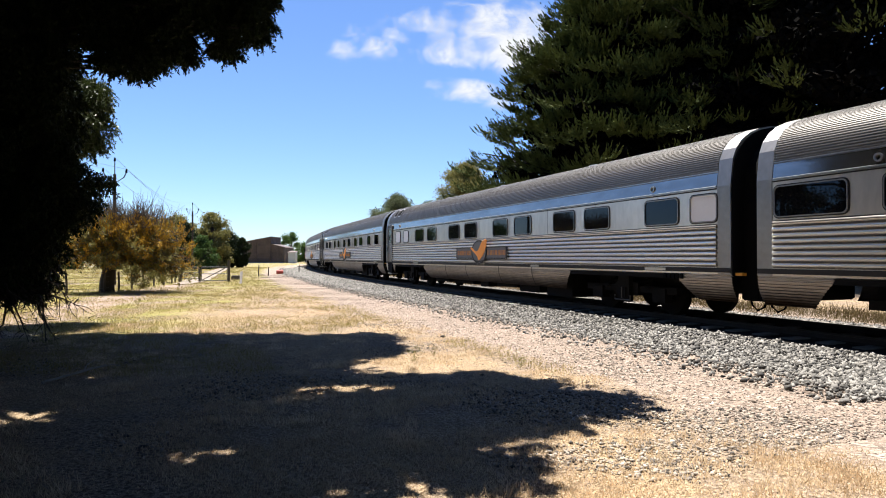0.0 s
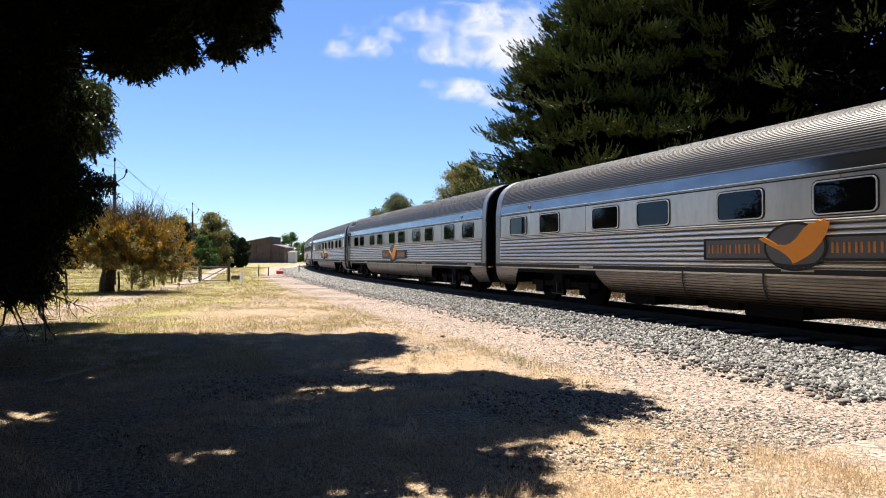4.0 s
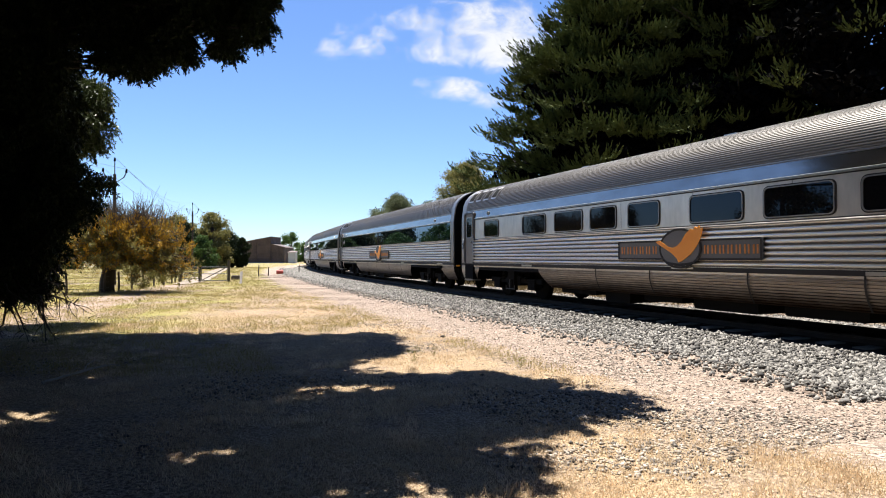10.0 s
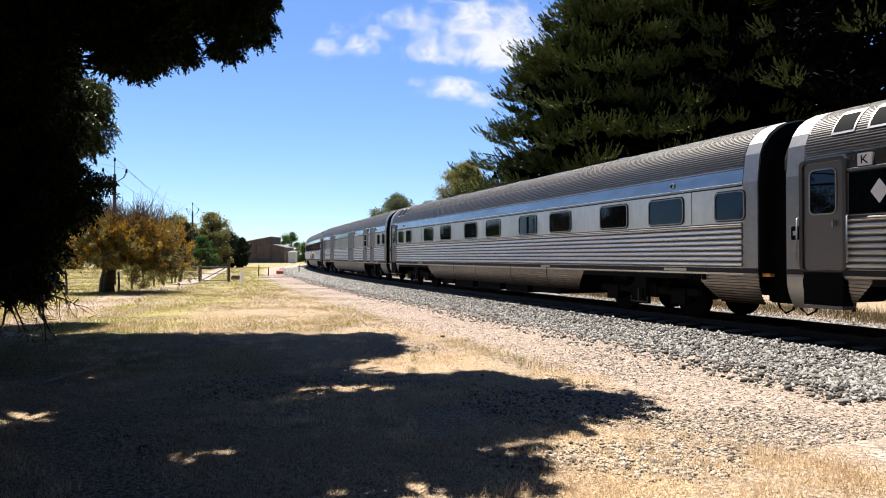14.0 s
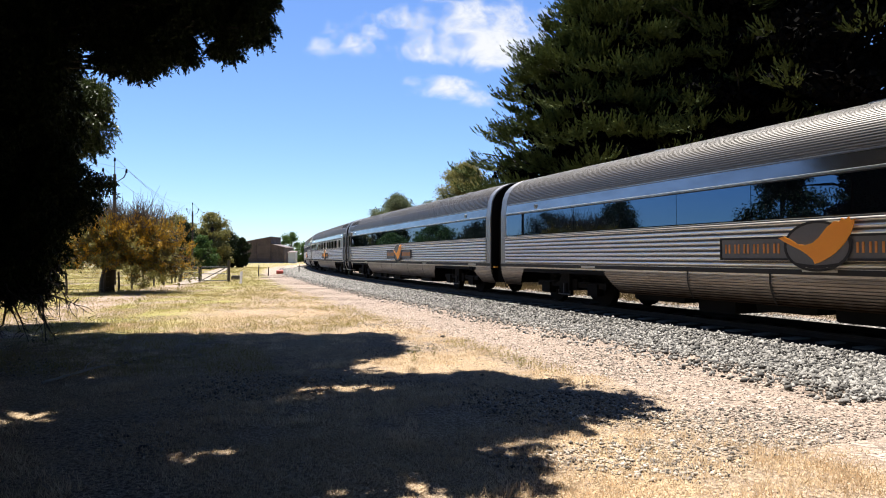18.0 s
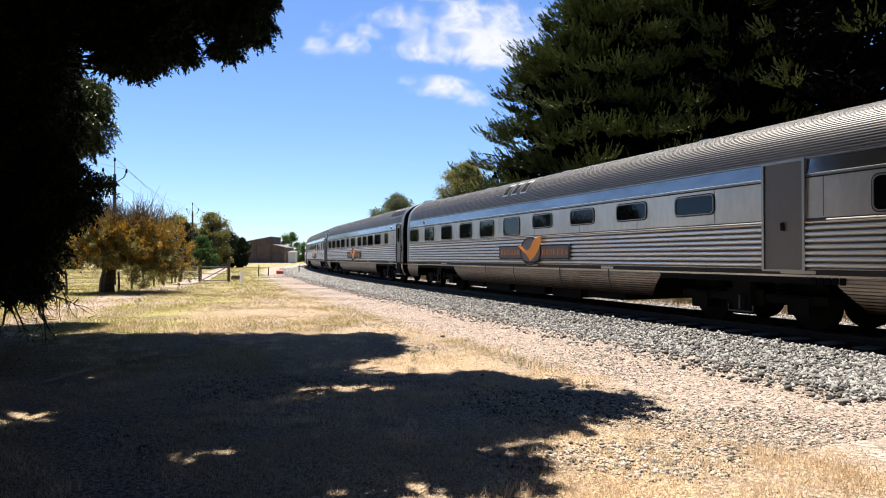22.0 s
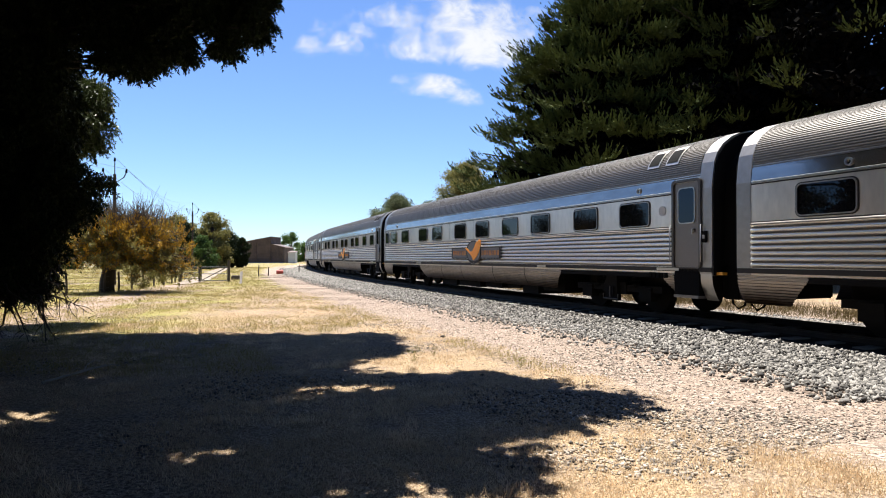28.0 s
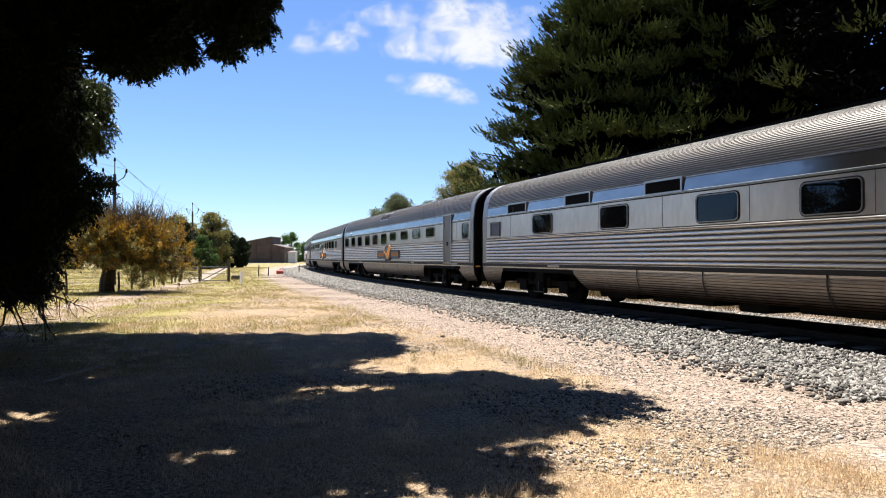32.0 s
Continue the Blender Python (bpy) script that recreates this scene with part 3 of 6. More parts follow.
def carriage(label, gutter_breaks=(), rib_breaks=(), rear_step=False, front_step=False, name="passenger_carriage", underbox=0):
    """The bare stainless carriage body on two bogies; x runs forward, -y faces the camera's side."""
    car = holder(name, label, "train carriage", "carriages of the passing train")
    part("body", shared("body", lambda: Shape().sweep(body_outline(), -HALF, HALF, True, True).mesh("body", STEEL)), None, car)
    part("roof", shared("roof", lambda: Shape().sweep(corrugate(roof_profile(40), 0.050, 0.015), -HALF + 0.36, HALF - 0.36, caps=False).mesh("roof", ROOF)), None, car, "ribbed grey steel roof")
    for sx in (-1, 1):
        col = part("end_collar", shared("collar", lambda: Shape().sweep([(y * 1.006, z + (0.012 if z > 3 else 0)) for y, z in body_outline()[1:-1]], -0.17, 0.17).mesh("end_collar", COLLAR)), None, car, "bright smooth end collar")
        col.location.x = sx * (HALF - 0.175)
        dia = part("gangway", shared("gangway", lambda: Shape().sweep([(y * 0.80, 0.5 + (z - 0.98) * 1.06) for y, z in body_outline()], -0.19, 0.19, True, True).mesh("gangway", RUBBER)), None, car, "black rubber gangway")
        dia.location.x = sx * (HALF + 0.17)
        ew = part("end_wall", shared("endwall", lambda: Shape().sweep([(y * 0.985, z - 0.02) for y, z in body_outline()], -0.012, 0.012, True, True).mesh("end_wall", RUBBER)), None, car, "black end wall")
        ew.location.x = sx * (HALF + 0.014)
    part("letterboard", shared(("band", tuple(gutter_breaks)), lambda: band_mesh(gutter_breaks)), None, car, "smooth blue-tinted steel letterboard")
    part("gutter", shared(("gutter", tuple(gutter_breaks)), lambda: gutter_mesh(gutter_breaks)), None, car)
    # Dark strips that paint a shadow line below the gutter.
    for a, b in flat_segments(gutter_breaks):
        part("drip_strip", shared(("gutter_dark", round(a, 2), round(b, 2)), lambda: Shape().box(a, b, -1.512, -1.495, GUTTER - 0.062, GUTTER - 0.036).mesh("drip_strip", SILL)), None, car)
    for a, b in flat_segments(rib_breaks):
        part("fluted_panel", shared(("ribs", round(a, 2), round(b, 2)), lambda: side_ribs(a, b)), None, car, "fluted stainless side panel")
    part("sill", shared("sillm", lambda: Shape().box(-HALF + 0.02, HALF - 0.02, -1.525, -1.49, 1.06, 1.155).mesh("sill", SILL)), None, car)
    ends = [(-HALF, -8.15 - 2.1, rear_step, False), (-8.15 + 2.1, 8.15 - 2.1, False, False), (8.15 + 2.1, HALF, False, front_step)]
    for i, (a, b, ra, fb) in enumerate(ends):
        a2, b2 = (a + 1.15 if ra else a), (b - 1.15 if fb else b)
        lo = (lambda z, q=a2, s=(i > 0): q + (1.0 * max(0, 0.95 - z) if s else 0))
        hi = (lambda z, q=b2, s=(i < 2): q - (1.0 * max(0, 0.95 - z) if s else 0))
        if b2 - a2 < 0.3:
            continue
        part("skirt", shared(("skirt", i, ra, fb), lambda: Shape().sweep(corrugate(skirt_profile(n=12), 0.056, 0.02), lo, hi).mesh("skirt", SKIRT)), None, car, "dusty corrugated steel skirt")
    part("far_skirt", shared("farskirt", lambda: Shape().sweep([(-y, z) for y, z in skirt_profile()], -HALF, HALF).mesh("far_skirt", SKIRT)), None, car, "dusty steel skirt of the far side")
    for q in range(-4, 5):
        sm = part("panel_seam", shared("seam", lambda: Shape().box(-0.006, 0.006, -1.5045, -1.495, RIB_TOP + 0.02, GUTTER - 0.03).mesh("panel_seam", STEEL_DOOR)), None, car)
        sm.location.x = q * 2.42 + (underbox % 3) * 0.4
    for ra, sx in ((rear_step, -1), (front_step, 1)):
        if ra:
            lip = part("corner_skirt", shared("cornerskirt", lambda: Shape().sweep(skirt_profile(0.01), -0.16, 0.16).mesh("corner_skirt", STEEL_SMOOTH)), None, car)
            lip.location.x = sx * (HALF - 0.165)
    for sx in (-1, 1):
        ar = part("wheel_arch", shared("arch", lambda: Shape().box(-2.12, 2.12, -1.494, 1.49, 0.90, 1.0).mesh("wheel_arch", IRON)), None, car, "black wheel arch edge")
        ar.location.x = sx * 8.15
    rnd = random.Random(underbox + 5)
    x = -5.2
    while x < 4.6:
        w, low = round(rnd.uniform(0.7, 2.0), 1), round(rnd.uniform(0.20, 0.36), 2)
        g = part("underfloor_box", shared(("gear", w, low), lambda: Shape().plate(rounded(-w / 2, w / 2, low, 1.0, 0.06, 2), -1.18, 1.18).mesh("underfloor_box", IRON)), None, car, "grimy black underfloor equipment box")
        g.location.x = x + w / 2
        x += w + rnd.uniform(0.15, 0.7)
    for q in (-3.3, -1.2, 1.6, 3.9):
        j = part("skirt_joint", shared("joint", lambda: Shape().sweep(skirt_profile(0.016), -0.02, 0.02).mesh("skirt_joint", SILL)), None, car)
        j.location.x = q + (underbox % 3) * 0.23
    for sx in (-1, 1):
        add_bogie(car, sx * 8.15)
        h = part("brake_hose", shared("hose", lambda: Shape().tube([(0.0, -0.9, 0.62), (0.08, -0.92, 0.4), (0.22, -0.93, 0.30), (0.38, -0.93, 0.38), (0.46, -0.9, 0.6)], 0.022).mesh("brake_hose", RUBBER, True)), None, car)
        h.matrix_basis = pose(sx * (HALF - 0.1), 0, 0, 0, 0, 0 if sx > 0 else 0)
        if sx < 0:
            h.location.x = -HALF - 0.25
    for x, w in ((-7.0, 0.62), (4.1, 0.5), (9.6, 0.7)):
        sp = part("sill_plate", shared(("sillplate", w), lambda: Shape().box(-w / 2, w / 2, -1.532, -1.52, 1.075, 1.135).mesh("sill_plate", STEEL_SMOOTH)), None, car, "pale blank plate on the sill")
        sp.location.x = x + (underbox % 4) * 0.3
    for i in range(5):
        nb = part("number_bar", shared("numberbar", lambda: Shape().box(-0.045, 0.045, -1.515, -1.49, 0.90, 1.02).mesh("number_bar", RUBBER)), None, car, "dark bar in place of the number")
        nb.location.x = HALF - 1.9 + i * 0.13
    for sx in [s for s, d in ((-1, rear_step), (1, front_step)) if d]:
        cb = part("control_box", shared("ctlbox", lambda: Shape().plate(rounded(-0.07, 0.07, 1.68, 1.92, 0.02, 2), -1.545, -1.5).mesh("control_box", RUBBER)), None, car, "small black door control box")
        cb.location.x = sx * (HALF - 0.2)
        part("control_light", shared("ctllight", lambda: Shape().box(-0.03, 0.03, -1.55, -1.54, 1.76, 1.84).mesh("control_light", WHITE)), None, cb)
    for x in (-HALF + 2.3, HALF - 2.3):
        pv = part("gutter_vent", shared("gvent", lambda: Shape().ring(disc(0, 2.95, 0.07), disc(0, 2.95, 0.045), -1.52, -1.48).mesh("gutter_vent", STEEL_SMOOTH)), None, car)
        pv.location.x = x
    for x in (-6.2, -0.6, 5.3):
        rs = part("roof_pod", shared("roofpod", lambda: Shape().plate(rounded(-0.18, 0.18, ROOF_TOP - 0.03, ROOF_TOP + 0.07, 0.03, 2), -0.22, 0.05).mesh("roof_pod", STEEL_SMOOTH)), None, car)
        rs.location.x = x + (underbox % 3) * 0.8
    lampm = part("marker_lamp", shared("marker", lambda: Shape().box(-0.09, 0.09, -1.42, -1.30, 1.0, 1.06).mesh("marker_lamp", AMBER)), None, car, "amber marker at the end")
    lampm.location.x = HALF + 0.1
    return car


def band_mesh(breaks):
    sh = Shape()
    for a, b in flat_segments(breaks):
        sh.sweep([(-1.506, GUTTER + 0.012), (-1.472, BAND_TOP + 0.01)], a, b)
    return sh.mesh("letterboard", LETTERBOARD)


def gutter_mesh(breaks):
    sh = Shape()
    for a, b in flat_segments(breaks):
        sh.sweep([(-1.49, GUTTER - 0.03), (-1.522, GUTTER - 0.018), (-1.522, GUTTER + 0.008), (-1.49, GUTTER + 0.02)], a, b, caps=True)
    return sh.mesh("gutter", STEEL_SMOOTH)


GAPS = {}
CARS = []


def sleeper(k, pitch, windows, rear=False, front=False, narrow=(), wide=(), blinds=(), teal=(), plaque=None, badge=None, vents=0, label="stainless sleeping carriage with dark square windows"):
    """A sleeping or seating carriage: window middles in metres from the rear coupling plane."""
    br = []
    if rear:
        br.append((-HALF + 0.36, -HALF + 1.10))
    if front:
        br.append((HALF - 1.10, HALF - 0.36))
    br = tuple(br)
    car = carriage(label, br, br, rear, front, underbox=k % 5)
    if rear:
        add_door(car, -HALF + 0.72)
    if front:
        add_door(car, HALF - 0.72)
    for i, u in enumerate(windows):
        w = 0.76 if i in narrow else 1.42 if i in wide else 1.12
        add_window(car, u, w, BLIND if i in blinds else TEAL if i in teal else GLASS, pitch=pitch, rim=FRAME_BRIGHT if k in (1, 2) else None)
    if plaque:
        add_plaque(car, plaque, pitch)
    if badge:
        b = part("badge", shared(("badge", badge[1].name), lambda: Shape().plate(disc(0, 2.42, 0.115), -1.512, -1.498).mesh("badge", badge[1])), None, car, "small round class badge")
        b.location.x = at(badge[0], pitch)
    if vents:
        if rear:
            add_vents(car, 1.9, vents, pitch)
        if front:
            add_vents(car, pitch - 1.9, vents, pitch)
    CARS.append((k, car))
    return car


def lounge(k, pitch, rear=False, front=False, plaque=12.0, letter=""):
    br = []
    if rear:
        br.append((-HALF + 0.36, -HALF + 1.10))
    if front:
        br.append((HALF - 1.10, HALF - 0.36))
    br = tuple(br)
    car = carriage("stainless lounge carriage with a continuous black glass window band", br, br, rear, front, "lounge_carriage", k % 5)
    a, b = -HALF + (1.18 if rear else 0.40), HALF - (1.18 if front else 0.40)
    n = 11
    for i in range(n):
        x0, x1 = a + (b - a) * i / n, a + (b - a) * (i + 1) / n
        pn = part("glass_pane", shared(("gp", round(x1 - x0, 2)), lambda: Shape().plate([(0.008, 2.09), (x1 - x0 - 0.008, 2.09), (x1 - x0 - 0.008, GUTTER - 0.06), (0.008, GUTTER - 0.06)], -1.512, -1.499).mesh("glass_pane", BAND_GLASS)), None, car)
        pn.location.x = x0
    part("window_seal", shared(("wseal", round(a, 2), round(b, 2)), lambda: Shape().box(a, b, -1.508, -1.497, 2.07, GUTTER - 0.04).mesh("window_seal", RUBBER)), None, car)
    if rear:
        add_door(car, -HALF + 0.72)
        add_vents(car, 1.9, 3, pitch)
    if front:
        add_door(car, HALF - 0.72)
        add_vents(car, pitch - 1.9, 3, pitch)
    add_plaque(car, plaque, pitch)
    if rear or front:
        q = -HALF + 1.68 if rear else HALF - 1.66
        d = part("diamond_mark", shared("diamond", lambda: Shape().plate([(-0.14, 2.42), (0, 2.22), (0.14, 2.42), (0, 2.62)], -1.516, -1.512).mesh("diamond_mark", BLIND)), None, car, "white diamond decal")
        d.location.x = q
    if letter:
        q = -HALF + 1.45 if rear else HALF - 1.45
        s = part("letter_sign", shared("lettersign", lambda: Shape().box(-0.11, 0.11, -1.525, -1.47, 2.85, 3.05).mesh("letter_sign", BLIND)), None, car, "white carriage letter sign")
        s.location.x = q
        cu = bpy.data.curves.new("letter", 'FONT')
        cu.body, cu.size, cu.align_x, cu.extrude = letter, 0.2, 'CENTER', 0.003
        cu.materials.append(RUBBER)
        t = new("letter", cu)
        t.parent = s
        t.matrix_basis = pose(0, -1.53, 2.88, 90, 0, 0)
    CARS.append((k, car))
    return car


def tall_door(car, u0, u1, pitch, leaves=1, z0=1.15, z1=3.08, glazed=False):
    """A flat loading or crew door that breaks the fluting, with its raised frame."""
    x, w = at((u0 + u1) / 2, pitch), u1 - u0
    fr = part("door_frame", shared(("tdf", round(w, 2), z1), lambda: Shape().ring(rounded(-w / 2 - 0.05, w / 2 + 0.05, z0 - 0.04, z1 + 0.05, 0.03), rounded(-w / 2, w / 2, z0, z1, 0.02), -1.55, -1.46).mesh("door_frame", STEEL_SMOOTH)), None, car)
    fr.location.x = x
    for i in range(leaves):
        lw = w / leaves
        d = part("door_leaf", shared(("tdl", round(lw, 2), z1), lambda: Shape().plate(rounded(-lw / 2 + 0.01, lw / 2 - 0.01, z0, z1, 0.015), -1.525, -1.45).mesh("door_leaf", STEEL_DOOR)), None, fr, "flat dull steel loading door")
        d.location.x = (i - (leaves - 1) / 2) * lw
    part("latch", shared("latch", lambda: Shape().box(-0.03, 0.03, -1.56, -1.52, 1.85, 2.0).mesh("latch", IRON)), None, fr)
    if glazed:
        gw = w - 0.25
        part("door_window", shared(("tdw", round(gw, 2)), lambda: Shape().plate(rounded(-gw / 2, gw / 2, 2.05, 2.75, 0.05), -1.53, -1.52).mesh("door_window", GLASS)), None, fr)
        part("window_frame", shared(("tdwf", round(gw, 2)), lambda: Shape().ring(rounded(-gw / 2 - 0.04, gw / 2 + 0.04, 2.01, 2.79, 0.06), rounded(-gw / 2, gw / 2, 2.05, 2.75, 0.05), -1.54, -1.52).box(-gw / 2, gw / 2, -1.54, -1.52, 2.38, 2.42).mesh("window_frame", WHITE)), None, fr)


def louvre(car, u0, u1, z0, z1, pitch, leaves=1):
    x, w = at((u0 + u1) / 2, pitch), u1 - u0
    def make():
        sh = Shape().ring(rounded(-w / 2, w / 2, z0, z1, 0.02), rounded(-w / 2 + 0.05, w / 2 - 0.05, z0 + 0.05, z1 - 0.05, 0.01), -1.54, -1.49)
        sh.box(-w / 2 + 0.05, w / 2 - 0.05, -1.508, -1.49, z0 + 0.05, z1 - 0.05)
        z = z0 + 0.08
        while z < z1 - 0.1:
            for i in range(leaves):
                a = -w / 2 + 0.06 + i * (w - 0.12) / leaves
                b = a + (w - 0.12) / leaves - 0.04
                sh.add([(a, -1.505, z + 0.05), (b, -1.505, z + 0.05), (b, -1.535, z), (a, -1.535, z)], [(0, 1, 2, 3)])
            z += 0.075
        return sh.mesh("louvre", STEEL_DOOR)
    o = part("louvre", shared(("louvre", round(w, 2), z0, z1), make), None, car, "slatted steel ventilation louvre")
    o.location.x = x


def service_car(k, pitch, doors, windows, louvres=(), upper=(), short=(), narrow=(), plaque=None, walkway=False, name="crew_carriage", label="stainless crew carriage with flat side doors"):
    """doors: (from, to, leaves, glazed), metres from the rear coupling plane."""
    br = tuple((at(u0, pitch) - 0.05, at(u1, pitch) + 0.05) for u0, u1, n, g in doors)
    lbr = br + tuple((at(u0, pitch), at(u1, pitch)) for u0, u1, z0, z1 in louvres if z0 < 1.9)
    car = carriage(label, br, lbr, name=name, underbox=k % 5)
    for u0, u1, n, g in doors:
        tall_door(car, u0, u1, pitch, n, glazed=g)
    for i, u in enumerate(windows):
        add_window(car, u, 0.6 if i in narrow else 1.12, z0=2.27 if i in short else 2.10, pitch=pitch)
    for u0, u1, z0, z1 in louvres:
        louvre(car, u0, u1, z0, z1, pitch, 2 if u1 - u0 > 0.8 else 1)
    for u in upper:
        g = part("upper_grille", shared("ugrille", lambda: Shape().plate(rounded(-0.58, 0.58, 2.84, 3.12, 0.02), -1.52, -1.42).mesh("upper_grille", RUBBER)), None, car, "dark grille above the windows")
        g.location.x = at(u, pitch)
        part("grille_frame", shared("ugframe", lambda: Shape().ring(rounded(-0.62, 0.62, 2.80, 3.16, 0.03), rounded(-0.57, 0.57, 2.85, 3.11, 0.02), -1.53, -1.42).mesh("grille_frame", STEEL_SMOOTH)), None, g)
    if plaque:
        add_plaque(car, plaque, pitch)
    if walkway:
        part("roof_walkway", Shape().box(-10.5, 6.5, -0.35, 0.35, ROOF_TOP + 0.03, ROOF_TOP + 0.09), RUBBER, car, "dark walkway along the roof")
    CARS.append((k, car))
    return car


def build_train():
    sleeper(-1, 24.3, [1.4, 3.4, 5.6, 7.7, 9.6, 11.5, 13.6, 15.2, 17.0, 19.0, 21.5], wide=(0, 1, 2, 3, 4, 5), plaque=12.2)
    sleeper(0, 24.43, [2.38, 3.63, 5.62, 7.25, 9.81, 11.45, 13.95, 15.55, 18.0, 19.6, 22.1, 23.4], True, narrow=(0, 1, 11), blinds=(0, 1, 11), plaque=12.4, vents=2)
    sleeper(1, 24.39, [3.33, 4.95, 7.5, 9.3, 11.85, 13.65, 16.12, 17.9, 20.4, 22.4], True, plaque=12.33, badge=(2.1, WHITE), vents=2)
    sleeper(2, 24.10, [1.87, 3.77, 6.47, 8.27, 10.77, 12.9, 14.85, 16.77, 19.23, 21.3], front=True, plaque=12.04, badge=(22.2, YELLOW), vents=2)
    sleeper(3, 24.25, [3.32, 4.93, 7.5, 9.29, 11.8, 13.55, 16.0, 17.8, 20.3, 22.3], True, plaque=12.3, badge=(1.95, YELLOW), vents=2)
    sleeper(4, 24.07, [2.16, 3.35, 6.13, 8.1, 10.63, 12.6, 15.08, 16.95, 19.37, 21.27, 23.12], True, narrow=(0, 1, 10), blinds=(0, 1, 10), plaque=11.9, badge=(4.6, WHITE), vents=2)
    c5 = service_car(5, 23.91, [(2.35, 3.15, 2, False)], [1.22, 4.98, 7.14, 9.26, 11.31, 13.4, 15.25, 17.11, 18.94, 20.77, 22.6], narrow=(), plaque=12.06, name="passenger_carriage", label="stainless seating carriage with a narrow double door")
    add_vents(c5, 11.2, 4, 23.91)
    for u in (5.5, 7.6, 9.6):
        v = part("roof_fan_cowl", shared("cowl", lambda: Shape().tube([(0, -0.2, ROOF_TOP - 0.04), (0, -0.2, ROOF_TOP + 0.10), (0, -0.2, ROOF_TOP + 0.14)], 0.34, 0.22, 14).mesh("roof_fan_cowl", STEEL_SMOOTH, True)), None, c5, "round steel roof cowl")
        v.location.x = at(u, 23.91)
    sleeper(6, 23.84, [2.82, 5.72, 7.6, 9.2, 10.75, 12.93, 14.8, 16.65, 18.5, 20.3, 22.15], True, wide=(1, 2, 5, 6, 7, 8, 9, 10), plaque=12.02, vents=4, label="stainless dining carriage with wide dark windows")
    lounge(7, 23.99, True, plaque=12.05, letter="L")
    lounge(8, 23.82, True, plaque=12.0, letter="K")
    sleeper(9, 24.21, [2.2, 3.4, 6.14, 8.18, 10.72, 12.63, 15.1, 17.0, 19.5, 21.4, 23.24], True, narrow=(0, 1, 10), vents=2)
    service_car(10, 24.68, [(4.9, 6.65, 2, False), (13.2, 15.0, 2, False), (18.5, 19.45, 1, True), (20.45, 21.35, 1, False)], [22.5, 23.75], louvres=[(0.85, 1.82, 1.17, 2.0), (0.85, 1.82, 2.03, 2.85)], narrow=(0, 1), name="luggage_van", label="stainless luggage van with louvres and loading doors")
    lounge(11, 24.32, front=True, plaque=12.2, letter="J")
    lounge(12, 24.04, True, plaque=12.7, letter="D")
    sleeper(13, 24.01, [1.43, 3.42, 5.56, 7.57, 9.47, 11.35, 13.5, 15.0, 16.6, 18.4, 20.47], front=True, wide=(0, 1, 2, 3, 4, 5, 8, 9), narrow=(10,), plaque=12.03, badge=(22.25, WHITE), vents=4, label="stainless dining carriage with wide dark windows")
    c14 = service_car(14, 24.02, [(20.85, 21.65, 1, False)], [1.32, 3.27, 5.27, 7.2, 9.04, 10.9, 12.85, 14.94, 17.0, 19.06, 23.16], short=(6, 7, 8, 9), narrow=(10,), plaque=12.3, name="kitchen_carriage", label="stainless kitchen carriage with small high windows")
    add_vents(c14, 10.9, 3, 24.02)
    sleeper(15, 24.43, [1.7, 3.7, 5.67, 7.62, 9.56, 11.47, 13.64, 15.2, 16.85, 18.7, 20.8], front=True, narrow=(4, 10), wide=(0, 1, 2, 3, 5, 8, 9), plaque=12.0, badge=(22.3, YELLOW), vents=4, label="stainless dining carriage with wide dark windows")
    sleeper(16, 24.38, [0.95, 2.2, 4.13, 6.73, 8.55, 11.1, 12.87, 15.37, 17.14, 19.62, 21.7], front=True, narrow=(0,), blinds=(0,), teal=(9, 10), plaque=12.35, badge=(22.7, YELLOW), vents=2)
    sleeper(17, 24.38, [2.2, 4.1, 7.1, 9.0, 11.6, 13.25, 15.8, 17.5, 19.8, 21.8], front=True, plaque=12.4, vents=2)
    sleeper(18, 24.50, [0.85, 2.1, 4.0, 6.6, 8.4, 10.95, 13.0, 15.2, 17.2, 19.63, 21.7], front=True, narrow=(0,), plaque=12.43, badge=(22.7, WHITE), vents=2)
    sleeper(19, 24.67, [1.15, 3.08, 4.8, 7.38, 9.04, 11.55, 13.18, 15.7, 17.3, 19.8, 22.0], front=True, narrow=(0,), blinds=(0,), plaque=12.44, badge=(22.9, WHITE), vents=2)
    service_car(20, 24.31, [(14.96, 15.9, 1, False), (17.19, 17.93, 1, True), (20.17, 21.34, 2, False)], [4.45, 7.95, 11.34, 13.83, 22.8], louvres=[(0.96, 1.66, 2.1, 2.6)], upper=(2.87, 6.34, 9.75), walkway=True)
    c21 = service_car(21, 24.21, [(20.85, 21.65, 1, False)], [1.32, 3.36, 5.29, 7.32, 9.23, 11.17, 13.0, 15.07, 17.06, 19.04, 23.1], short=(6, 7, 8, 9), narrow=(10,), plaque=12.23, name="kitchen_carriage", label="stainless kitchen carriage with small high windows")
    add_vents(c21, 10.9, 3, 24.21)
    sleeper(22, 24.2, [1.43, 3.42, 5.56, 7.57, 9.47, 11.35, 13.5, 15.0, 16.6, 18.4, 20.47], wide=(0, 1, 2, 3, 4, 5, 8, 9), narrow=(10,), plaque=12.2, label="stainless dining carriage with wide dark windows")
    sleeper(23, 24.2, [2.2, 4.1, 6.8, 8.6, 11, 12.9, 15.2, 17.2, 19.6, 21.7], front=True, plaque=12.3, vents=2)


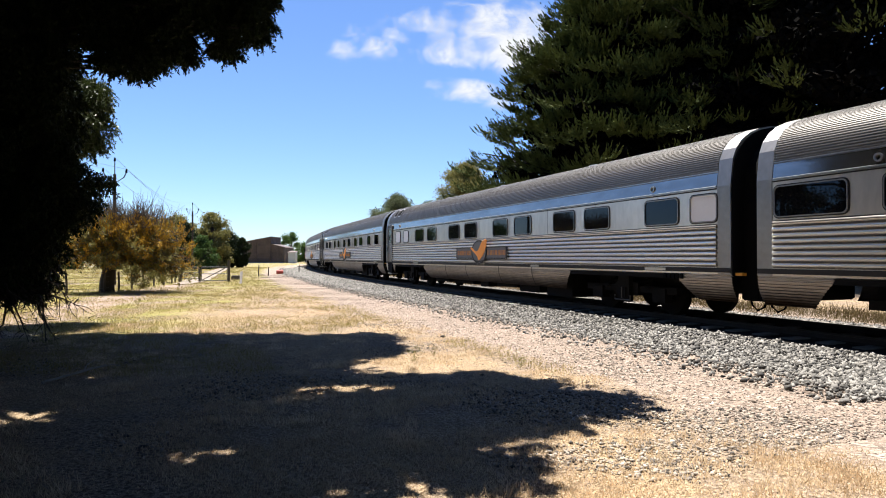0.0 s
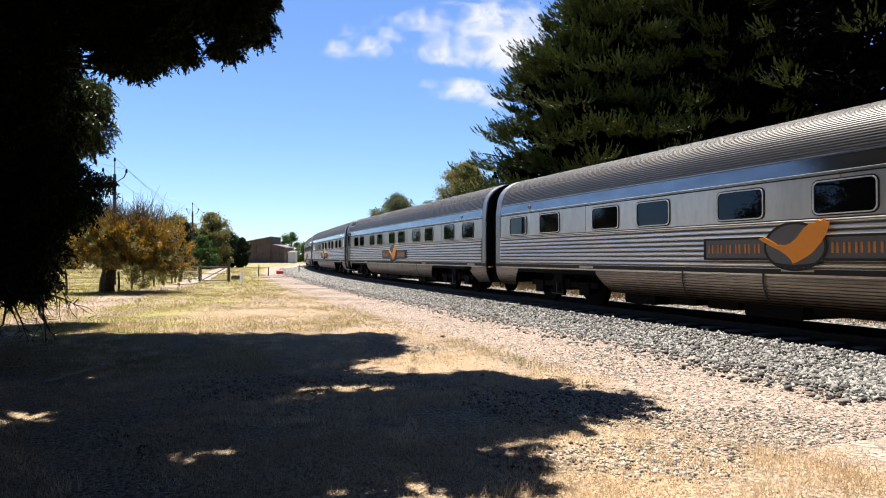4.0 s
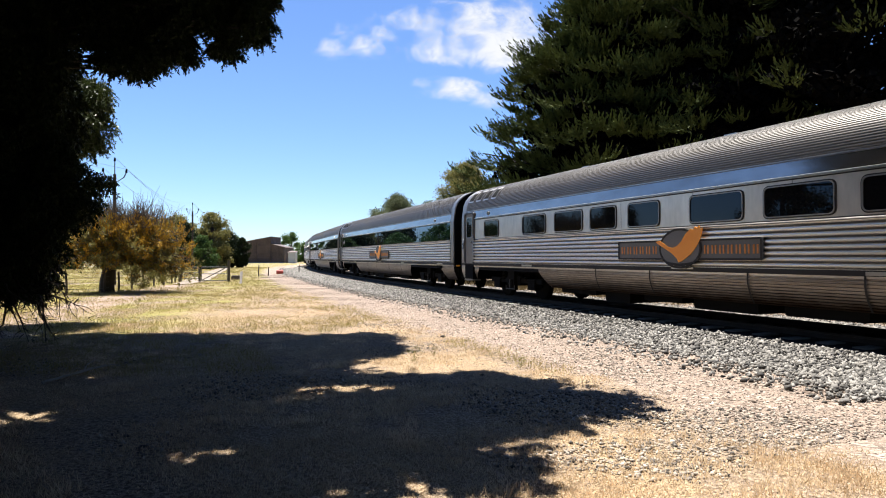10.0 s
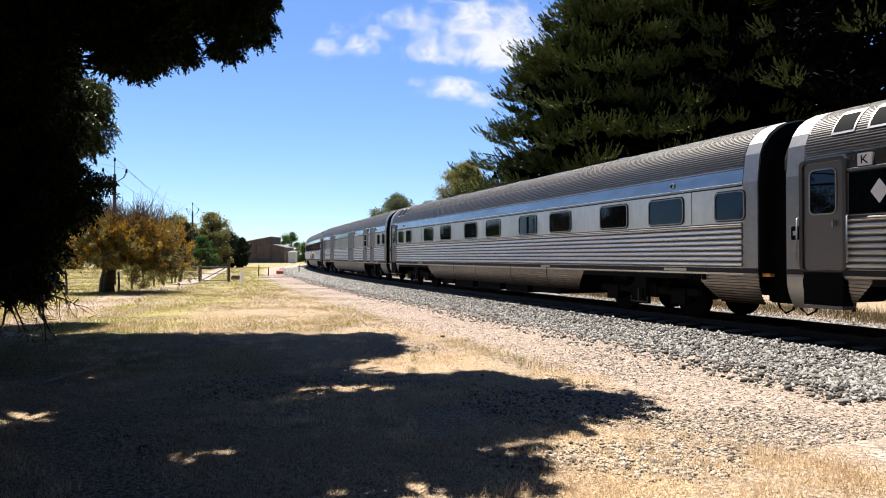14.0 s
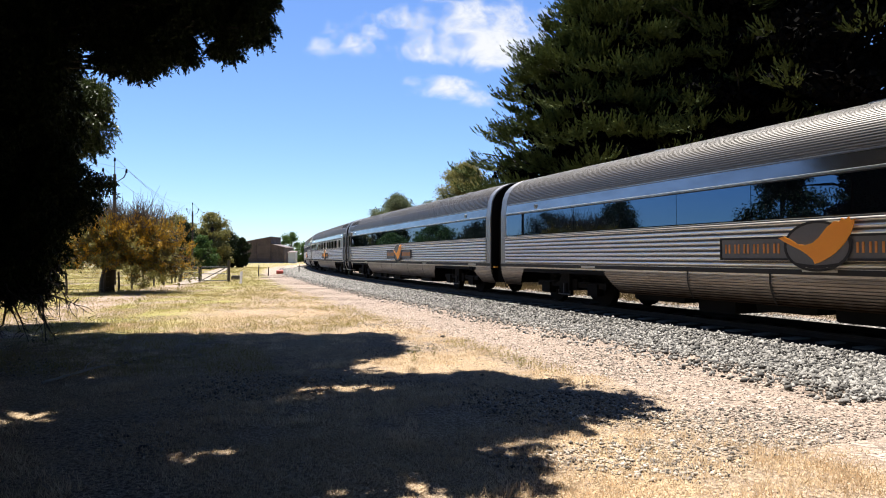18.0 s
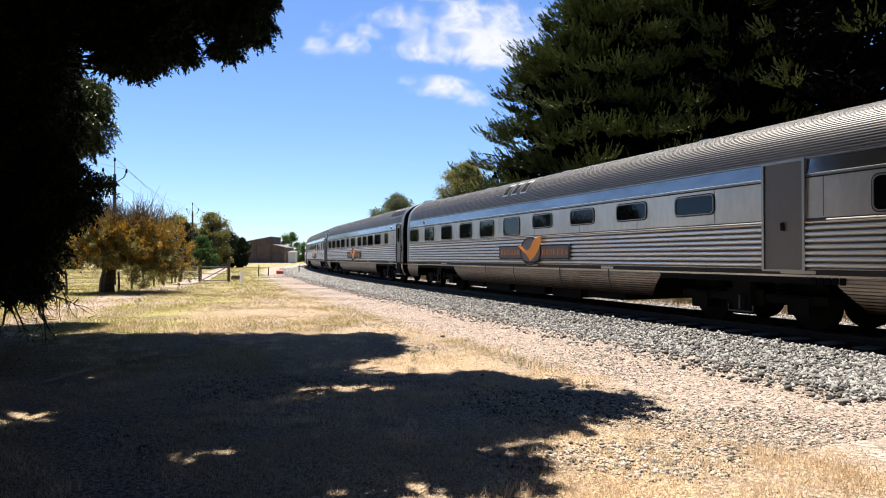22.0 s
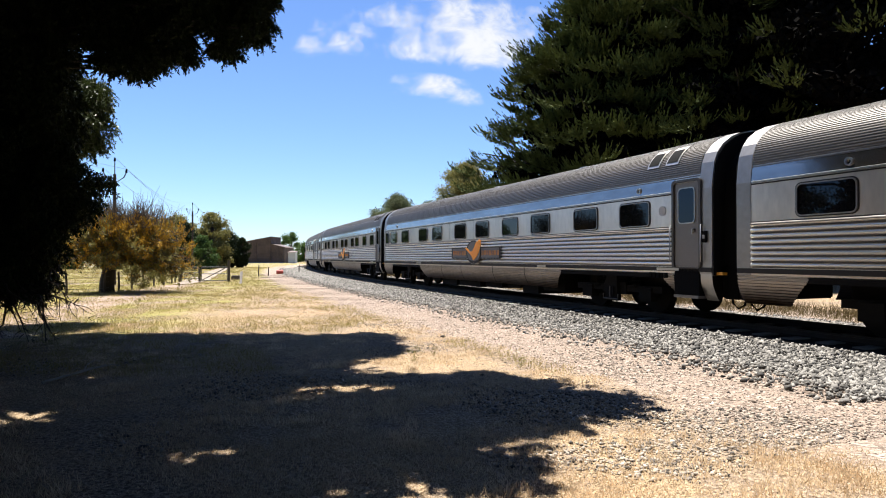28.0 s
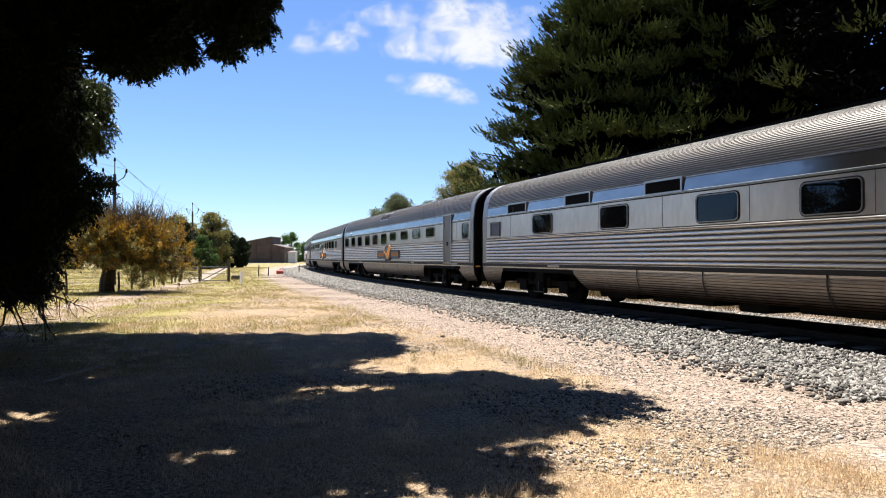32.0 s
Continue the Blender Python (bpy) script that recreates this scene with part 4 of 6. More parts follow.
# ---- leaves and trees ----
def leaf_mesh(name, p, a, b, material):
    """Diamond leaves: centres p, half-lengths a and half-widths b (arrays of n x 3)."""
    n = len(p)
    v = np.stack([p - a, p + b, p + a, p - b], 1).reshape(-1, 3)
    me = bpy.data.meshes.new(name)
    me.vertices.add(4 * n)
    me.vertices.foreach_set("co", v.astype(np.float32).ravel())
    me.loops.add(4 * n)
    me.loops.foreach_set("vertex_index", np.arange(4 * n, dtype=np.int32))
    me.polygons.add(n)
    me.polygons.foreach_set("loop_start", np.arange(0, 4 * n, 4, dtype=np.int32))
    me.polygons.foreach_set("loop_total", np.full(n, 4, dtype=np.int32))
    me.materials.append(material)
    me.update(calc_edges=True)
    return me


def unit(v):
    return v / np.maximum(np.linalg.norm(v, axis=1, keepdims=True), 1e-9)


def clump_leaves(rng, clumps, per, length, width, droop=0.3, squash=0.8, fuzz=0.25):
    """Leaves scattered through soft clumps of (x, y, z, r)."""
    ps = []
    for x, y, z, r in clumps:
        k = max(4, int(per * r ** 2))
        d = unit(rng.normal(size=(k, 3)))
        rad = r * rng.random((k, 1)) ** 0.45 * (1 + fuzz * rng.normal(size=(k, 1)))
        ps.append(np.array([x, y, z]) + d * rad * np.array([1, 1, squash]))
    p = np.concatenate(ps)
    n = len(p)
    a = unit(rng.normal(size=(n, 3)) + np.array([0, 0, -droop * 2])) * length * (0.6 + 0.8 * rng.random((n, 1))) / 2
    b = unit(np.cross(a, rng.normal(size=(n, 3)))) * width * (0.6 + 0.8 * rng.random((n, 1))) / 2
    return p, a, b


def limb(sh, p, q, r0, r1, rng, bend=0.15, seg=6):
    p, q = Vector(p), Vector(q)
    ln = (q - p).length
    pts = []
    for i in range(seg + 1):
        t = i / seg
        w = math.sin(t * math.pi) * bend * ln
        pts.append(p.lerp(q, t) + Vector((rng.normal() * 0.12, rng.normal() * 0.12, rng.normal() * 0.1 + 0.3)) * w)
    sh.tube(pts, r0, r1, 6, caps=False)
    return pts


def conifer(x, y, height, radius, seed, sprays=1400, over=0.0):
    """A big dark cypress: trunk, limbs and plumes of foliage that point out and up."""
    rng = np.random.default_rng(seed)
    tree = holder("cypress_tree", "tall dense dark green cypress beside the line", "tree", "cypress row")
    tree.matrix_basis = pose(x, y, 0, 0, 0, 0)
    tr = Shape().tube([(0, 0, -0.3), (0.1, 0, height * 0.3), (0, 0.1, height * 0.6), (0, 0, height * 0.97)], 0.55, 0.05, 9)
    for i in range(26):
        z = height * (0.08 + 0.8 * i / 26)
        an = i * 2.4
        r = radius * crown_shape(z / height, over) * 0.85
        limb(tr, (0, 0, z), (r * math.cos(an), r * math.sin(an), z + r * 0.35), 0.12, 0.03, rng)
    part("trunk", tr, BARK, tree, smooth=True)
    ps, as_, bs = [], [], []
    for i in range(sprays):
        z = height * (0.05 + 0.94 * rng.random() ** (0.85 if over < 0.9 else 0.7))
        an = rng.random() * 2 * math.pi
        tier = math.sin(z * 3.1 + 2.0 * math.sin(2 * an + seed) + 0.8 * math.sin(7 * an))
        if rng.random() > 0.46 + 0.6 * tier or over > 0.9 and z < 0.55 * height and rng.random() < (0.85 if math.cos(an) > -0.35 else 0.6) or math.sin(an) > 0.35 and rng.random() < 0.55:
            continue
        lob = 1 + 0.10 * math.sin(3 * an + z * 0.7 + seed) + 0.09 * math.sin(z * 2.3 + 5 * an) + 0.07 * tier
        r = radius * crown_shape(z / height, over) * lob * (0.66 + 0.31 * rng.random() ** 0.7)
        yaw = an + 0.45 * rng.normal()
        out = np.array([math.cos(yaw), math.sin(yaw), 0.10 + 0.25 * rng.random()])
        out /= np.linalg.norm(out)
        across = np.array([-math.sin(yaw), math.cos(yaw), 0.15 * rng.normal()])
        big = (0.70 + 0.95 * rng.random() ** 1.5) * (0.62 + 0.38 * radius / 9)
        base = np.array([r * math.cos(an), r * math.sin(an), z]) - out * big * 0.8
        for j in range(11):
            f = (j - 5) / 5 + 0.10 * rng.normal()
            ln = big * (1.15 - 0.55 * abs(f)) * (0.7 + 0.5 * rng.random())
            foot = base + out * big * 0.45 * rng.random() + across * f * 0.25 * big
            way = out * (1 - 0.25 * abs(f)) + across * f * 0.75
            k = 22
            t = (0.15 + 0.85 * rng.random((k, 1)))
            p = foot + way * ln * t + np.array([0, 0, 1.0]) * (0.46 * ln * t ** 3 - 0.18 * ln * t) + rng.normal(size=(k, 3)) * np.array([0.07, 0.07, 0.05]) * ln * (1.15 - t)
            a = unit(way + np.array([0, 0, 0.95]) * t ** 2 + 0.42 * (1.2 - t) * rng.normal(size=(k, 3))) * (0.08 + 0.10 * rng.random((k, 1)))
            b = unit(np.cross(a, np.array([0, 0, 1.0]) + 0.8 * rng.normal(size=(k, 3)))) * (0.022 + 0.026 * rng.random((k, 1)))
            ps.append(p)
            as_.append(a)
            bs.append(b)
    # Inner leaf cards, coloured near-black as the shade behind the sprays.
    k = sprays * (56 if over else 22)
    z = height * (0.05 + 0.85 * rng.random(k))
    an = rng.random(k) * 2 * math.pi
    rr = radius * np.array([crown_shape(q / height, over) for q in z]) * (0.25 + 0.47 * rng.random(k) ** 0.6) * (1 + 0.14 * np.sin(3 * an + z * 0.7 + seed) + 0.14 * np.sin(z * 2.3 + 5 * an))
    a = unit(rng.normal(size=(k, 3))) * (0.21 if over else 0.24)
    inner = leaf_mesh("inner_foliage", np.stack([rr * np.cos(an), rr * np.sin(an), z], 1), a, unit(np.cross(a, rng.normal(size=(k, 3)))) * (0.13 if over else 0.14), INNER_SHADE)
    part("inner_foliage", inner, None, tree, "inner twigs painted near-black as crown shade")
    part("crown", leaf_mesh("crown", np.concatenate(ps), np.concatenate(as_), np.concatenate(bs), LEAF_CONIFER), None, tree, "dark green plumes of scale leaves")
    return tree


def crown_shape(h, over=0.0):
    """Crown radius over height, both 0 to 1; over: how far the upper crown hangs out beyond the foot."""
    plain = (1 - h) ** 0.85 * min(1.0, 0.75 + 1.2 * h)
    wide = (1 - h) ** 0.7 * min(1.0, 0.3 + 1.6 * h) * 1.4
    return max(0.03, plain + (wide - plain) * over)


def broadleaf(name, label, x, y, height, radius, seed, material, group="background trees", clumps=22, per=260, leaf=(0.16, 0.07), low=0.3, trunk_r=0.22, category="tree"):
    rng = np.random.default_rng(seed)
    tree = holder(name, label, category, group)
    tree.matrix_basis = pose(x, y, 0)
    sh = Shape()
    top = height * 0.75
    sh.tube([(0, 0, -0.2), (0.08 * radius, 0.05, top * 0.4), (0, 0.1, top)], trunk_r, trunk_r * 0.3, 8, caps=False)
    cl = []
    for i in range(clumps):
        an, h = rng.random() * 2 * math.pi, low + (1 - low) * rng.random()
        env = math.sin(min(1.0, max(0.05, (h - low) / (1 - low) * 0.85 + 0.15)) * math.pi) ** 0.6
        r = radius * env * (0.35 + 0.6 * rng.random())
        c = (r * math.cos(an), r * math.sin(an), height * h * 0.93)
        cr = radius * (0.13 + 0.2 * rng.random())
        cl.append((*c, cr))
        limb(sh, (0, 0, min(top, c[2] * 0.6)), c, trunk_r * 0.35, 0.02, rng)
    part("trunk", sh, BARK, tree, smooth=True)
    p, a, b = clump_leaves(rng, cl, per * 4 / radius, leaf[0], leaf[1])
    part("crown", leaf_mesh("crown", p, a, b, material), None, tree)
    return tree


def build_cypresses():
    conifer(11.9, 44.0, 26.0, 13.5, 1, 3600)
    conifer(18.8, 40.0, 31, 11.0, 2, 1700, 0.25)
    conifer(24.5, 31.0, 38, 11.5, 3, 1500, 1.0)
    conifer(30.5, 22.0, 38, 11.5, 4, 1200, 1.0)
    # Unseen cypresses beside and behind the camera, added to block skylight.
    side = conifer(34.0, 9.0, 38, 12.0, 5, 500, 0.5)
    for x, y, turn in ((33.0, -5.0, 160), (27.0, -18.0, 250)):
        copy_thing(side, pose(x, y, 0, 0, 0, turn))
    conifer(23.0, 53.0, 32, 11, 6, 600)


def build_backdrop_trees():
    for x, y, h, r, m, sd in ((-34.4, 95, 8.6, 3.3, LEAF_OLIVE, 40), (-33.2, 88, 4.6, 2.3, LEAF_GREEN, 41), (-34.2, 101, 5.8, 2.6, LEAF_DARK, 42), (-39.5, 95, 8.0, 3.8, LEAF_OLIVE, 43), (-36.6, 90, 6.4, 3.0, LEAF_DARK, 52), (-41.5, 86, 5.4, 3.4, LEAF_GREEN, 53), (-46, 92, 7.6, 4.4, LEAF_DARK, 44), (-53, 89, 7.6, 4.4, LEAF_GREEN, 45), (-45.5, 131, 6.4, 3.0, LEAF_DARK, 47), (-50.5, 142, 6.0, 3.2, LEAF_GREEN, 48), (-60, 86, 7.2, 4.4, LEAF_DARK, 49), (-68, 84, 7.4, 4.6, LEAF_GREEN, 50), (-38, 84, 3.6, 2.6, LEAF_GREEN, 51), (-43, 99, 7.4, 4.2, LEAF_OLIVE, 54), (-36, 100, 6.6, 4.0, LEAF_DARK, 55), (-31.2, 99, 4.8, 1.5, LEAF_DARK, 56), (-49, 97, 7.4, 4.4, LEAF_DARK, 57)):
        broadleaf("tree", "rounded green tree behind the paddock fence", x, y, h, r, sd, m, low=0.04, clumps=70, per=300, leaf=(0.30, 0.15))
    for x, y, h, r, sd in ((-50, 153, 7.0, 2.6, 46), (-50, 210, 10.0, 4.5, 61), (-44, 205, 6.0, 4.5, 62)):
        broadleaf("tree", "distant green tree near the old shed", x, y, h, r, sd, LEAF_GREEN, low=0.05, clumps=26, per=420, leaf=(0.35, 0.18))
    broadleaf("gum_tree", "grey-green gum tree beyond the line", -7.6, 104, 12.0, 4.3, 63, LEAF_GUM, low=0.45, clumps=80, per=520, leaf=(0.24, 0.1))
    broadleaf("gum_tree", "grey-green gum tree beyond the line", -2.2, 104, 11.0, 3.0, 64, LEAF_GUM, low=0.45, clumps=60, per=520, leaf=(0.24, 0.1))
    broadleaf("gum_tree", "yellow-olive gum tree beside the cypress", 2.3, 62, 11.4, 3.0, 65, LEAF_OLIVE, low=0.3, clumps=120, per=620, leaf=(0.2, 0.08))
    for x, y, h, r, sd in ((-27, 22, 7.6, 3.2, 71), (-46, 45, 8.0, 3.6, 73), (-24, 15, 8.0, 3.4, 74), (-58, 64, 8.4, 5, 75), (-20, 4, 11, 4.5, 76), (-66, 58, 8.5, 5, 77), (-52, 76, 7.6, 4.4, 78)):
        broadleaf("gum_tree", "dark gum tree out of view, for glass reflections and sky cover", x, y, h, r, sd, LEAF_DARK, "paddock gums", low=0.2, clumps=40, per=420, leaf=(0.22, 0.10))


def build_trees_behind():
    """Unseen dark gums, added behind and left of the camera to block skylight from the grass."""
    first = broadleaf("gum_tree", "dark gum tree out of view, for glass reflections and sky cover", -13.0, -9.0, 14.5, 6.2, 91, LEAF_DARK, "paddock gums", low=0.06, clumps=70, per=130, leaf=(0.7, 0.34), trunk_r=0.4)
    for x, y, turn in ((-4.5, -11.5, 60), (4.0, -13.0, 140), (-18.5, 0.5, 200), (-19.5, 9.5, 280), (-9.5, -17.0, 20)):
        copy_thing(first, pose(x, y, 0, 0, 0, turn))


# Gaps left in the unseen crown, so that sun flecks reach the grass.
FLECKS = ((-2.0, 5.4, 0.42), (-1.62, 5.33, 0.42), (-1.55, 7.97, 0.46), (-1.2, 7.92, 0.42), (-4.3, 6.6, 0.52), (-5.05, 9.2, 0.4), (-0.1, 4.5, 0.46), (-0.45, 4.4, 0.4), (-2.9, 7.6, 0.38))
# the right-hand limit of the shade on the ground, by distance ahead
SHADE_Y = (-16.0, -3.0, -1.0, 0.0, 2.0, 4.2, 4.8, 5.3, 6.0, 6.5, 6.9, 7.3, 7.8, 8.3, 8.7, 8.9, 9.2, 9.6, 10.0, 10.5, 11.0, 11.8, 12.8, 13.4)
SHADE_X = (8.0, 8.0, 2.0, 0.5, 0.2, 0.25, 0.3, 0.4, 0.65, 1.0, 1.45, 1.95, 1.85, 1.4, 0.7, -0.6, -1.7, -1.75, -1.5, -1.0, -0.6, -0.7, -1.0, -1.5)
# the outer limit of the hanging foliage over the paddock, by height
EDGE_Z = (0.7, 1.25, 1.7, 2.2, 2.63, 3.0, 3.33, 3.6)
EDGE_X = (-8.3, -8.05, -7.9, -7.65, -7.32, -7.34, -7.55, -7.95)
MID_Z = (3.74, 4.1, 4.5, 4.9, 5.1, 5.3, 5.6)
MID_X = (-7.3, -7.02, -6.98, -7.02, -7.25, -7.45, -7.55)


def hanging_sprays(rng, clumps, count, drop, leaf=(0.10, 0.030)):
    """Pendulous twigs round the rim of clumps of (x, y, z, r), with narrow leaves along them; twig lines too."""
    ps, as_, bs, lines = [], [], [], []
    for x, y, z, r in clumps:
        for i in range(count):
            d = rng.normal(size=3)
            d /= np.linalg.norm(d)
            start = np.array([x, y, z]) + d * r * 0.72 * np.array([1, 1, 0.8])
            ln = drop * (0.5 + 0.9 * rng.random())
            way = np.array([d[0] * 0.8, d[1] * 0.8, 0.15 * d[2] + 0.12])
            k = 24
            t = np.linspace(0.1, 1, k)[:, None]
            curve = start + way * ln * t + np.array([0, 0, -0.75]) * ln * t ** 2
            lines.append(curve[::5])
            a = unit(way * 0.7 + np.array([0, 0, -0.55]) * (0.4 + t) + 0.42 * rng.normal(size=(k, 3))) * leaf[0] * (0.6 + 0.5 * rng.random((k, 1))) / 2
            ps.append(curve + a * 0.9)
            as_.append(a)
            bs.append(unit(np.cross(a, rng.normal(size=(k, 3)))) * leaf[1] * (0.7 + 0.5 * rng.random((k, 1))) / 2)
    return np.concatenate(ps), np.concatenate(as_), np.concatenate(bs), lines


def fill_edge(rng, zs, xs, z0, z1, r, left=-9.7):
    """Clump centres that fill everything left of an outline, in one upright layer 13 m ahead."""
    out, z = [], z0
    while z < z1:
        x = float(np.interp(z, zs, xs)) - r * 0.9
        while x > left:
            out.append((x + 0.07 * rng.normal(), z + 0.07 * rng.normal()))
            x -= r * 1.05
        z += r * 0.95
    return out


def build_left_tree():
    """The big tree over the camera: trunk, limbs and hanging dark leaves."""
    rng = np.random.default_rng(7)
    bx, by = -10.6, 13.2
    tree = holder("shade_tree", "large dark shade tree with hanging leaf sprays", "tree")
    tree.matrix_basis = pose(bx, by, 0)
    wood = Shape().tube([(0, 0, -0.3), (0.1, 0, 1.5), (-0.1, -0.2, 4.0), (0.2, -0.4, 7.5)], 0.5, 0.28, 10, caps=False)
    lobes = []
    for x, foot in ((-3.80, 5.92), (-3.98, 6.02), (-4.50, 5.60), (-4.68, 5.68), (-5.40, 5.55), (-5.58, 5.64), (-5.98, 5.40), (-6.12, 5.36), (-6.42, 5.22), (-6.56, 5.28), (-6.95, 5.32), (-7.2, 5.45)):
        z = foot + 0.30
        while z < 7.3:
            lobes.append((x + 0.04 * rng.normal(), z, 0.25))
            z += 0.3
    x = -4.1
    while x > -9.7:
        for z in (6.62, 6.95, 7.3):
            lobes.append((x + 0.08 * rng.normal(), z + 0.06 * rng.normal(), 0.36))
        x -= 0.4
    lobes += [(-3.72, 6.5, 0.26), (-3.62, 6.85, 0.24), (-3.66, 7.1, 0.26)]
    x = -8.0
    while x > -9.8:
        lobes += [(x, z, 0.36) for z in (3.6, 4.0, 4.4, 4.8, 5.2, 5.6, 6.0, 6.3)]
        x -= 0.42
    low = [(px, pz, 0.36) for px, pz in fill_edge(rng, EDGE_Z, EDGE_X, 0.95, 3.65, 0.36)]
    near = []
    for px, pz, r in lobes + low:
        if math.hypot(px + 7.65, pz - 5.85) < 0.25:
            continue
        near.append((px, 13.0 + 0.3 * rng.normal(), pz, r))
        near.append((px - 0.12, 13.7 + 0.3 * rng.normal(), pz + 0.14, r))
    far, k = [], 1.25
    for px, pz in fill_edge(rng, MID_Z, MID_X, 3.95, 5.85, 0.36, -8.6):
        far.append((px * k, 16.25 + 0.35 * rng.normal(), 1.65 + (pz - 1.65) * k, 0.36 * k))
        far.append((px * k - 0.15, 17.1 + 0.3 * rng.normal(), 1.8 + (pz - 1.65) * k, 0.36 * k))
    for c in near[::5] + far[::5]:
        limb(wood, (0, 0, max(1.0, min(7.0, c[2] - 0.3))), (c[0] - bx, c[1] - by, c[2]), 0.07, 0.012, rng)
    # Unseen foliage off to the left, added to block skylight from the grass.
    high = [(-11.2 - 2.6 * rng.random(), -4.0 + 18 * rng.random(), 0.8 + 9.5 * rng.random(), 1.3) for i in range(60)]
    rng = np.random.default_rng(77)
    # Unseen crown laid out from the ground shade; its rear part only blocks skylight.
    gx = -14.0
    while gx < 8.0:
        gy = -16.0
        while gy < 13.4:
            sx, sy = gx + 0.12 * rng.normal(), gy + 0.12 * rng.normal()
            if sx < float(np.interp(sy, SHADE_Y, SHADE_X)) and not any(math.hypot(sx - fx, sy - fy) < fr for fx, fy, fr in FLECKS):
                low_h = max(4.8, 3.4 + 0.5 * sy)
                for h in (low_h + 0.9 * rng.random(), 10.5 + 2.2 * rng.random()):
                    high.append((sx + h * SUN_DIR.x / SUN_DIR.z, sy + h * SUN_DIR.y / SUN_DIR.z, h, 0.58))
            gy += 0.56 if gy > 1 else 1.0
        gx += 0.58
    for c in high[60::31]:
        limb(wood, (0.2, -0.4, 7.0), (c[0] - bx, c[1] - by, c[2]), 0.12, 0.02, rng)
    part("trunk", wood, BARK, tree, smooth=True)
    off = np.array([-bx, -by, 0])
    tw = Shape()
    # Same tree, two greens: shade painted into the near sprays, sun into the far.
    for name, clumps, count, drop, material, label in (("hanging_foliage", near, 17, 0.19, LEAF_DARK, "hanging leaf sprays in a shade-dark green"), ("outer_foliage", far, 30, 0.26, LEAF_SUN_PAINTED, "olive-green leaf sprays painted as sunlit")):
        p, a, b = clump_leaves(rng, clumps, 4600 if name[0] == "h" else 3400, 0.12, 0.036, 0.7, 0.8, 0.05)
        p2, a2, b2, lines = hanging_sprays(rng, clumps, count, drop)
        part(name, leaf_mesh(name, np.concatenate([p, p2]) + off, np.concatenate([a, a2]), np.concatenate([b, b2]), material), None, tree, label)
        for q in lines[::3]:
            tw.tube([tuple(c + off) for c in q], 0.006, 0.003, 3, caps=False)
    p, a, b = clump_leaves(rng, high, 360, 0.36, 0.20, 0.3)
    part("crown", leaf_mesh("crown", p + off, a, b, LEAF_DARK), None, tree)
    part("twig", tw, BARK, tree, "thin hanging twigs")
    tw = Shape()
    for i in range(22):
        q = Vector((-9.1 + 0.9 * rng.random() - bx, 12.6 - by + 0.3 * rng.normal(), 0.75 + 0.7 * rng.random()))
        d = Vector((0.55 + 0.3 * rng.normal(), 0.2 * rng.normal(), -0.28 + 0.2 * rng.normal()))
        pts = []
        for j in range(8):
            pts.append(q.copy())
            q = q + d * 0.17
            d += Vector((0.22 * rng.normal() - 0.02, 0.2 * rng.normal(), 0.22 * rng.normal() - 0.02))
            q.z = max(q.z, 0.06)
            if j > 1:
                for w in range(2):
                    e = q + Vector((0.16 * rng.normal() + 0.08, 0.1 * rng.normal(), 0.14 * rng.normal() - 0.12))
                    tw.tube([q, q.lerp(e, 0.5) + Vector((0.03 * rng.normal(), 0, 0.03 * rng.normal())), e], 0.009, 0.003, 4, caps=False)
        tw.tube(pts, 0.03, 0.006, 5, caps=False)
    part("bare_branch", tw, BARK, tree, "low bare dead branches")


